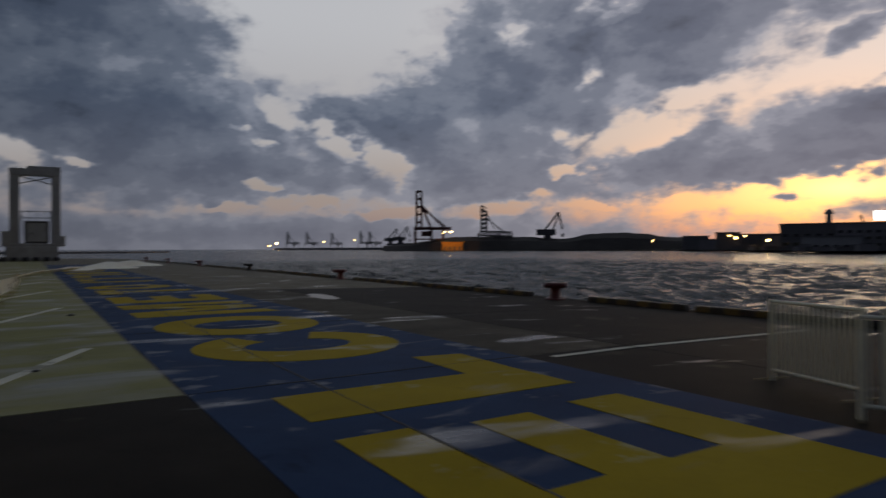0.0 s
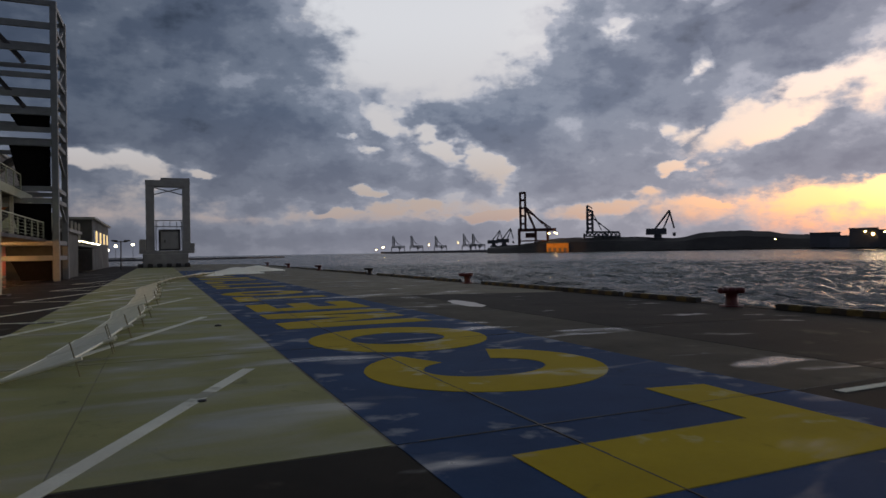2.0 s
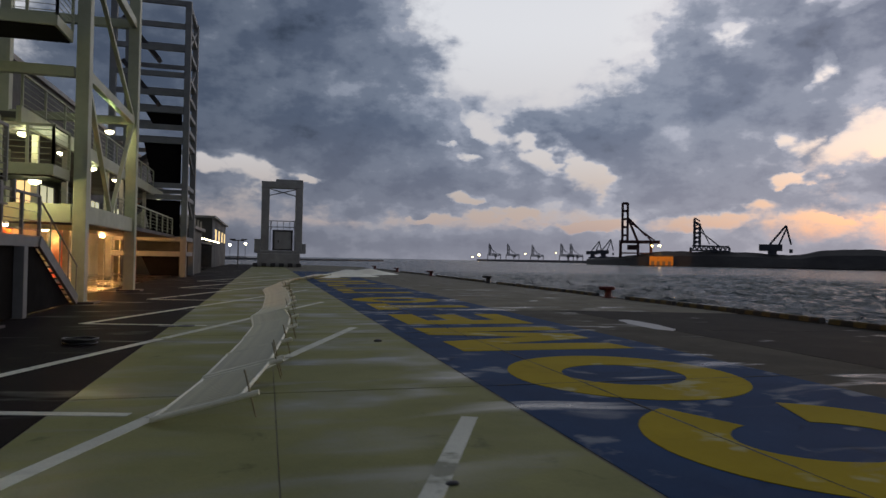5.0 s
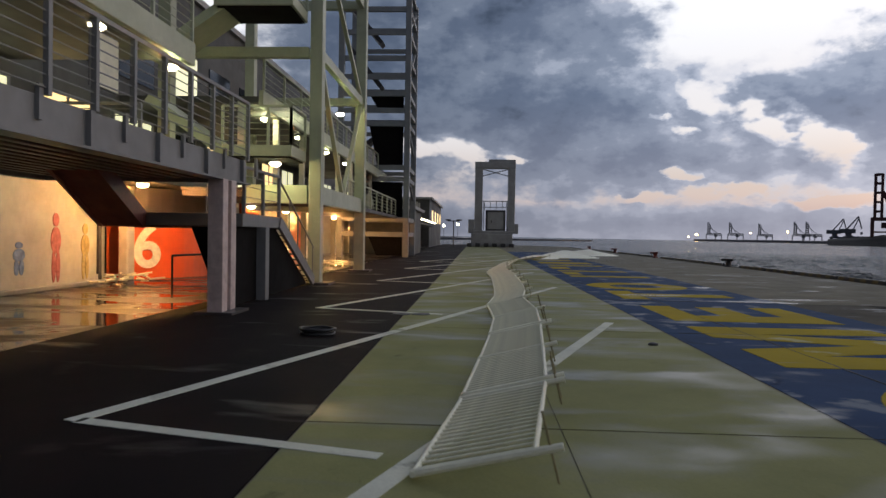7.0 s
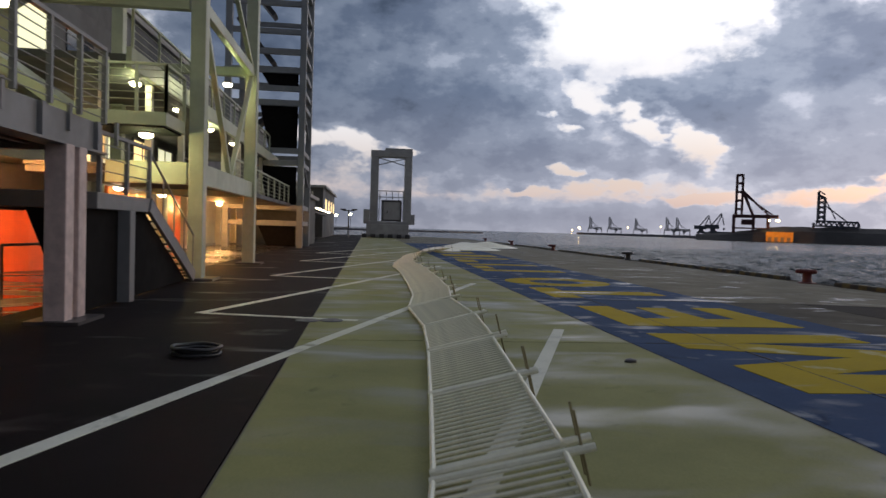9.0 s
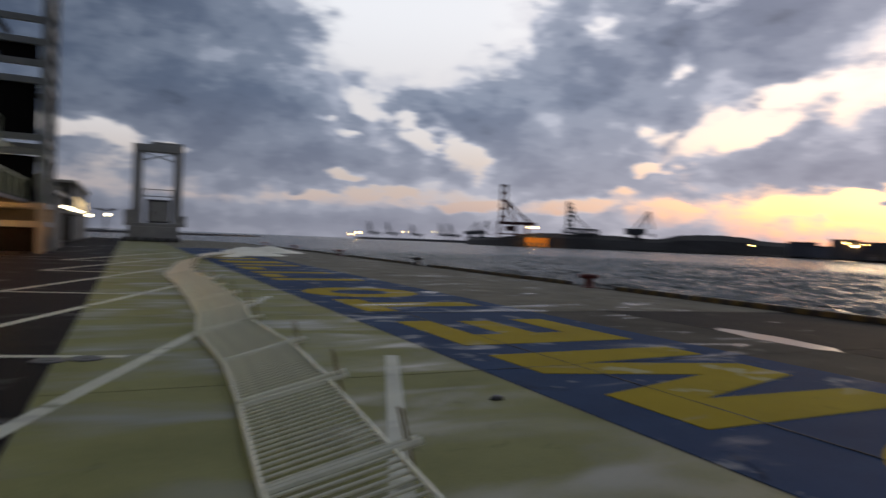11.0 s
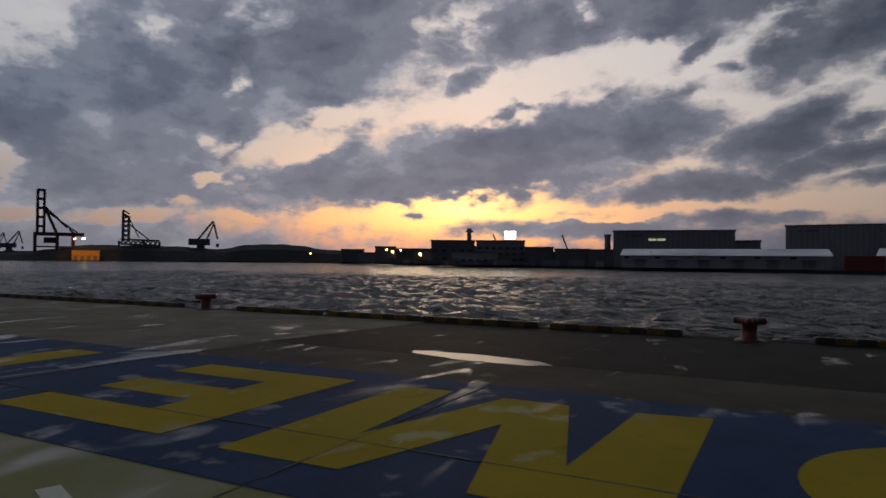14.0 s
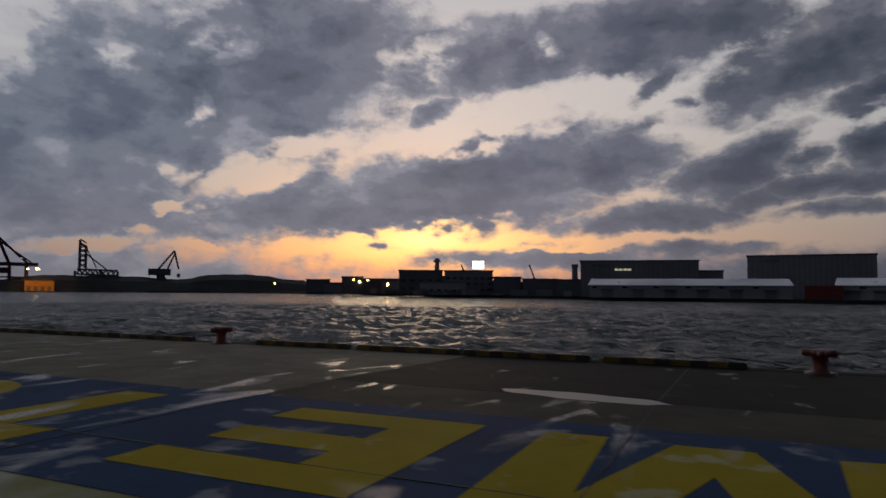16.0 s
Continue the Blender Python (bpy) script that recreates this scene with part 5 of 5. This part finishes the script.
MURALS = ((21.5, 0.45, 1.25, (0.22, 0.32, 0.55), 0.42), (22.9, 0.2, 2.0, (0.50, 0.14, 0.13), 0.42), (24.2, 0.2, 1.75, (0.48, 0.37, 0.14), 0.4))

# curved orange wall with its white number
ow = thing("orange_drum", "curved orange-red wall painted with a white number six", "wall")
bm = NEW()
CX, CY, CR = -14.2, 29.6, 3.0
arc = [(CX + CR * math.cos(radians(a)), CY + CR * math.sin(radians(a))) for a in range(-100, 101, 8)]
prism(bm, arc, 0.0, 2.05)
part("drum", bm, ORANGE, ow)
for v in ow.children[0].data.polygons:
    v.use_smooth = False
# added dark band stands for the dim space above the drum
part("cap", prism(NEW(), [(CX + (x - CX) * 1.03, CY + (y - CY) * 1.03) for x, y in arc], 2.05, 2.98), STEEL_DARK, ow, "added dark band filling the dim space over the drum")
WHITE_NUM = plain("white_number_paint", (0.85, 0.82, 0.72), 0.5, dirt=0.1)
cu = bpy.data.curves.new("number", "FONT")
cu.body, cu.size, cu.extrude, cu.align_x = "6", 2.0, 0.01, "CENTER"
cu.offset = 0.045
num_src = bpy.data.objects.new("number_source", cu)
scene.collection.objects.link(num_src)
dg = bpy.context.evaluated_depsgraph_get()
nm = bpy.data.meshes.new_from_object(num_src.evaluated_get(dg))
bpy.data.objects.remove(num_src)
nm.materials.clear()
nm.materials.append(WHITE_NUM)
num = new("number", nm)
num.parent = ow
a6 = -52
num.matrix_basis = pose(CX + (CR + 0.03) * math.cos(radians(a6)), CY + (CR + 0.03) * math.sin(radians(a6)), 0.40, 90, 0, a6 + 90) @ Matrix.Diagonal((0.88, 1, 1, 1))
for y0, y1, mat in ((33.0, 34.4, PLASTER), (36.0, 38.3, ORANGE), (39.4, 42.0, PLASTER), (43.5, 46.2, ORANGE), (47.6, 50.2, PLASTER), (51.6, 54.5, PLASTER), (56, 59.5, PLASTER), (61, 64.5, ORANGE), (66, 69.6, ORANGE), (71.5, 78, PLASTER)):
    th = thing("partition_wall", "orange wall panel lit between terminal pillars" if mat is ORANGE else "pale wall panel lit between terminal pillars", "wall", "lit bays")
    part("panel", box(NEW(), -12.75, y0, 0.0, -12.35, y1, 2.95, 0.03), mat, th)
    part("plinth", box(NEW(), -12.35, y0, 0.0, -12.3, y1, 0.15, 0.01), CEMENT, th)

# faded painted figures on the white wall, a doorway and a pier beside them
for y, z0, z1, c, w in MURALS:
    th = thing("wall_mural", "faded painted shape on the white wall", "mural", "wall murals")
    paint = plain("faded_mural_paint", c, 0.7, vary=0.45, dirt=0.9, scale=7)
    h = z1 - z0
    for cy, cz, ry, rz in ((0.0, 0.90, 0.32, 0.10), (0.0, 0.60, 0.50, 0.20), (-0.2, 0.22, 0.20, 0.24), (0.22, 0.22, 0.20, 0.24)):
        ring = [(-12.6, y + w * (cy + ry * math.cos(a * math.tau / 14)), z0 + h * (cz + rz * math.sin(a * math.tau / 14))) for a in range(14)]
        part("paint", sheet(ring, (0.012, 0, 0)), paint, th)
# a black panel on the wall stands for the unlit opening
part("doorway", box(NEW(), -12.6, 25.0, 0.02, -12.54, 25.195, 2.25), BOARD_AND_SHADE, tb, "near-black panel standing for the dark of a doorway")
for y0, y1 in ((24.86, 25.0),):
    part("door_jamb", box(NEW(), -12.6, y0, 0.02, -12.5, y1, 2.35), STEEL_GREY, tb)
duct = thing("wall_duct", "dark rusty pipe box fixed high on the wall", "pipe")
part("box", box(NEW(), -12.6, 24.1, 2.1, -12.25, 24.8, 2.8, 0.02), STEEL_DARK, duct)
part("pipe", beam(NEW(), (-12.45, 24.6, 0.3), (-12.45, 24.6, 2.1), 0.09, 0.09, 8), STEEL_DARK, duct)

# low barrier rail and a heap of nets on the floor
th = thing("hoop_barrier", "dark tubular hoop barrier standing on wet floor", "barrier")
part("hoop", beam(beam(beam(NEW(), (-8.7, 21.3, 0), (-8.7, 21.3, 1.0), 0.05, 0.05, 8), (-8.7, 21.3, 1.0), (-8.2, 24.3, 1.0), 0.05, 0.05, 8), (-8.2, 24.3, 0), (-8.2, 24.3, 1.0), 0.05, 0.05, 8), STEEL_DARK, th)
th = thing("net_heap", "crumpled heap of pale rope and net", "net", at=pose(-11.9, 24.9, 0))
bm = NEW()
hr = random.Random(5)
for k in range(26):
    a = Vector((hr.uniform(-0.5, 0.5), hr.uniform(-0.9, 0.9), hr.uniform(0.04, 0.28)))
    beam(bm, a, a + Vector((hr.uniform(-0.5, 0.5), hr.uniform(-0.5, 0.5), hr.uniform(-0.05, 0.1))), 0.06, 0.05, 6)
part("rope", bm, FENCE_WHITE, th)

# lamps under the soffits
lamp_group = "terminal ceiling lamps"


def ceiling_lamp(x, y, z, power, color=(1.0, 0.78, 0.42), light=False):
    th = thing("ceiling_lamp", "bright oval ceiling lamp under a terminal soffit", "lamp", lamp_group, at=pose(x, y, z))
    hs = part("housing", beam(NEW(), (0, 0, 0.0), (0, 0, 0.06), 0.4, 0.3, 12), STEEL_GREY, th)
    bm = NEW()
    bmesh.ops.create_uvsphere(bm, u_segments=14, v_segments=8, radius=1.0, matrix=pose(0, 0, -0.03) @ Matrix.Diagonal((0.17, 0.17, 0.09, 1)))
    part("glass", bm, LAMP_WARM, hs, "glowing lamp glass")
    if light:
        lo = new("lamp_light", bpy.data.lights.new("lamp_light", "POINT"))
        lo.data.energy, lo.data.color, lo.data.shadow_soft_size = power, color, 0.12
        lo.location = (x, y, z - 0.22)


for k, y in enumerate((12.0, 15.6, 19.0, 22.2, 29.5, 34, 39, 44, 49, 55, 62)):
    ceiling_lamp(-9.2, y, 5.69, 32, (0.95, 1.0, 0.50), light=k in (1, 3, 4, 6))
# two weak lamps added to brighten the white wall; its own is below
for k, y in enumerate((16.5, 21.5)):
    ceiling_lamp(-11.4, y, 2.94, 10, (1.0, 0.74, 0.42), light=True)
ceiling_lamp(-11.25, 24.8, 2.94, 300, (1.0, 0.42, 0.12), light=True)
for k, y in enumerate((33, 38, 43.5, 49, 55, 62)):
    ceiling_lamp(-10.9, y, 2.66, 330, (1.0, 0.48, 0.15), light=k in (1, 3, 5))

for x, y, z in ((-7.6, 25.6, 3.68), (-7.3, 33.4, 6.6)):
    ceiling_lamp(x, y, z, 22, (0.92, 1.0, 0.5), light=True)
for k in range(9):
    ceiling_lamp(-6.9, 59 + 4.0 * k, 3.2, 0)
part("lamp_wire", beam(NEW(), (-6.9, 58, 3.3), (-6.9, 96, 3.3), 0.03, 0.03, 6), STEEL_DARK, tb)

# manhole lids and scraps on the lane
for x, y, r in ((-3.0, 19.15, 0.19), (-2.62, 19.2, 0.19), (1.12, 16.05, 0.07), (0.35, 8.2, 0.04)):
    th = thing("drain_lid" if r > 0.1 else "dark_scrap", "small dark round drain lid set in the paving" if r > 0.1 else "small dark scrap lying on the painted lane", "drain" if r > 0.1 else "debris", at=pose(x, y, 0.0045))
    bm = NEW()
    if r > 0.1:
        bmesh.ops.create_cone(bm, cap_ends=True, segments=20, radius1=r, radius2=r * 0.96, depth=0.012, matrix=pose(0, 0, 0.006))
        part("lid", bm, STEEL_DARK, th)
        bm = NEW()
        bmesh.ops.create_cone(bm, cap_ends=True, segments=20, radius1=r * 0.3, radius2=r * 0.25, depth=0.006, matrix=pose(0, 0, 0.015))
        part("boss", bm, STEEL_DARK, th)
    else:
        bmesh.ops.create_icosphere(bm, subdivisions=2, radius=r, matrix=Matrix.Diagonal((1.2, 0.8, 0.5, 1)))
        for v in bm.verts:
            v.co *= 1 + 0.4 * noise.noise(v.co * 20 + Vector((x, y, 0)))
            v.co.z = max(0.0, v.co.z + r * 0.2)
        part("scrap", bm, STEEL_DARK, th)

# ---- far end of the terminal and lights beyond ----
th = thing("ferry_terminal_block", "white terminal block with strings of lamps", "building")
# white wall, its dimness put into the dark cladding colour
part("wall", box(NEW(), -15, 96, 0, -8.0, 125, 6.5), SHADED_CLAD, th)
part("roof", box(NEW(), -15.3, 95.6, 6.5, -7.6, 125.4, 6.8), CEMENT, th)
for k in range(8):
    part("window", box(NEW(), -8.04, 98 + 3.3 * k, 3.6, -7.97, 100.2 + 3.3 * k, 5.2), WINDOW_WARM if k % 2 else GLASS_DARK, th)
th = thing("low_hut", "low white hut beside the tower", "building")
# white hut wall darkened by colour to sit dim beside the tower
part("wall", box(NEW(), -10.5, 58, 0, -6.6, 66, 3.6), SHADED_CLAD, th)
part("roof", box(NEW(), -10.8, 57.8, 3.6, -6.3, 66.2, 3.85), CEMENT, th)
th = thing("hotel_block", "far pale hotel block with lit windows", "building", at=pose(-60, 320, -0.27))
part("wall", box(NEW(), -6, 0, 0, 5, 14, 14.0), FAR_GREY, th)
part("roof", box(NEW(), -6.3, -0.3, 14, 5.3, 14.3, 14.5), FAR_DARK, th)
for i in range(6):
    for j in range(5):
        part("window", box(NEW(), -5.2 + 1.7 * i, -0.1, 1.6 + 2.4 * j, -4.2 + 1.7 * i, 0.02, 3.0 + 2.4 * j), WINDOW_WARM if (i * 3 + j) % 4 else GLASS_DARK, th)
lr = random.Random(2)
for k in range(9):
    th = thing("far_street_lamp", "small distant warm lamp on a pole", "lamp", "far street lamps", at=pose(-8 - 2.2 * k, 150 + lr.uniform(0, 90), -0.26))
    h = lr.uniform(3.0, 6.0)
    part("pole", beam(NEW(), (0, 0, 0), (0, 0, h), 0.16, 0.12, 6), STEEL_DARK, th)
    bm = NEW()
    bmesh.ops.create_uvsphere(bm, u_segments=8, v_segments=6, radius=0.42, matrix=pose(0, 0, h))
    part("lamp_head", bm, LAMP_WARM, th)
bm = NEW()
prism(bm, [(-400, 640), (-5, 600), (75, 640), (120, 700), (60, 760), (-400, 760)], SEA_Z - 1, -0.3)
tagged(part("far_headland", bm, FAR_DARK), "low dark headland beyond the quay end", "ground", kind="structure")

# ship's boat on a cradle behind the far tower
BOAT_HULL = plain("pale_boat_hull", (0.50, 0.52, 0.44), 0.35, vary=0.15, dirt=0.3, scale=2)
BOAT_TOP = plain("orange_boat_canopy", (0.50, 0.14, 0.04), 0.5, vary=0.15, dirt=0.25, scale=2)
boat = thing("lifeboat", "pale ship's lifeboat with an orange canopy on a cradle", "boat", at=pose(-10.2, 57.8, 2.9))


def boat_shell(profile, ends):
    """A hull or canopy: half-profile (half width, height) swept along y and narrowed at both ends."""
    bm = NEW()
    rows_ = []
    n = 14
    for k in range(n + 1):
        f = k / n
        taper = max(0.04, 1 - abs(2 * f - 1) ** ends)
        row = [(-w * taper, z) for w, z in profile] + [(w * taper, z) for w, z in reversed(profile)]
        rows_.append([bm.verts.new((x, 6.6 * f, z + 0.25 * (1 - taper))) for x, z in row])
    for p, q in zip(rows_, rows_[1:]):
        for k in range(len(p)):
            bm.faces.new((p[k], p[(k + 1) % len(p)], q[(k + 1) % len(p)], q[k]))
    bm.faces.new(rows_[0][::-1])
    bm.faces.new(rows_[-1])
    for f in bm.faces:
        f.smooth = True
    return bm


part("hull", boat_shell([(1.55, 1.75), (1.5, 1.2), (1.2, 0.7), (0.6, 0.38), (0.05, 0.3)], 3.2), BOAT_HULL, boat)
part("canopy", boat_shell([(0.05, 3.0), (0.7, 2.9), (1.25, 2.45), (1.5, 1.78)], 3.6), BOAT_TOP, boat, "orange canopy")
part("rubbing_strake", boat_shell([(1.62, 1.80), (1.62, 1.68)], 3.2), STEEL_DARK, boat)
for y in (1.6, 5.0):
    part("cradle", box(NEW(), -1.2, y - 0.1, 0.0, 1.2, y + 0.1, 0.62, 0.02), STEEL_GREY, boat)

# lamp mast before the portal
mast = thing("lamp_mast", "dark post with two flat lamp heads", "lamp", at=pose(-4.5, 92, 0.0))
part("post", beam(NEW(), (0, 0, 0), (0, 0, 3.6), 0.16, 0.14, 8), STEEL_DARK, mast)
part("arm", beam(NEW(), (-0.75, 0, 3.5), (0.75, 0, 3.5), 0.1, 0.1), STEEL_DARK, mast)
for x in (-0.7, 0.7):
    part("lamp_head", box(NEW(), x - 0.35, -0.2, 3.55, x + 0.35, 0.2, 3.72, 0.03), STEEL_DARK, mast)

# long shallow puddle beside the band; sky sheen partly put into its pale colour
PUDDLE = nodes_of("pale_sheen_puddle_water")[0]
pb = PUDDLE.node_tree.nodes["Principled BSDF"]
pb.inputs["Base Color"].default_value, pb.inputs["Roughness"].default_value = (0.16, 0.15, 0.13, 1), 0.28
pb.inputs["Specular IOR Level"].default_value = 0.22
for x, y, lx, ly, turn in ((8.35, 18.5, 0.36, 1.25, -8),):
    ring = []
    for a in range(26):
        c = a * math.tau / 26
        w = 1 + 0.35 * noise.noise(Vector((math.cos(c) * 2, math.sin(c) * 2, y)))
        ring.append((lx * w * math.cos(c), ly * w * math.sin(c)))
    pd = thing("puddle", "shallow bright puddle lying on the concrete quay", "puddle", at=pose(x, y, 0.0, 0, 0, turn))
    part("water", prism(NEW(), ring, 0.0, 0.006), PUDDLE, pd)
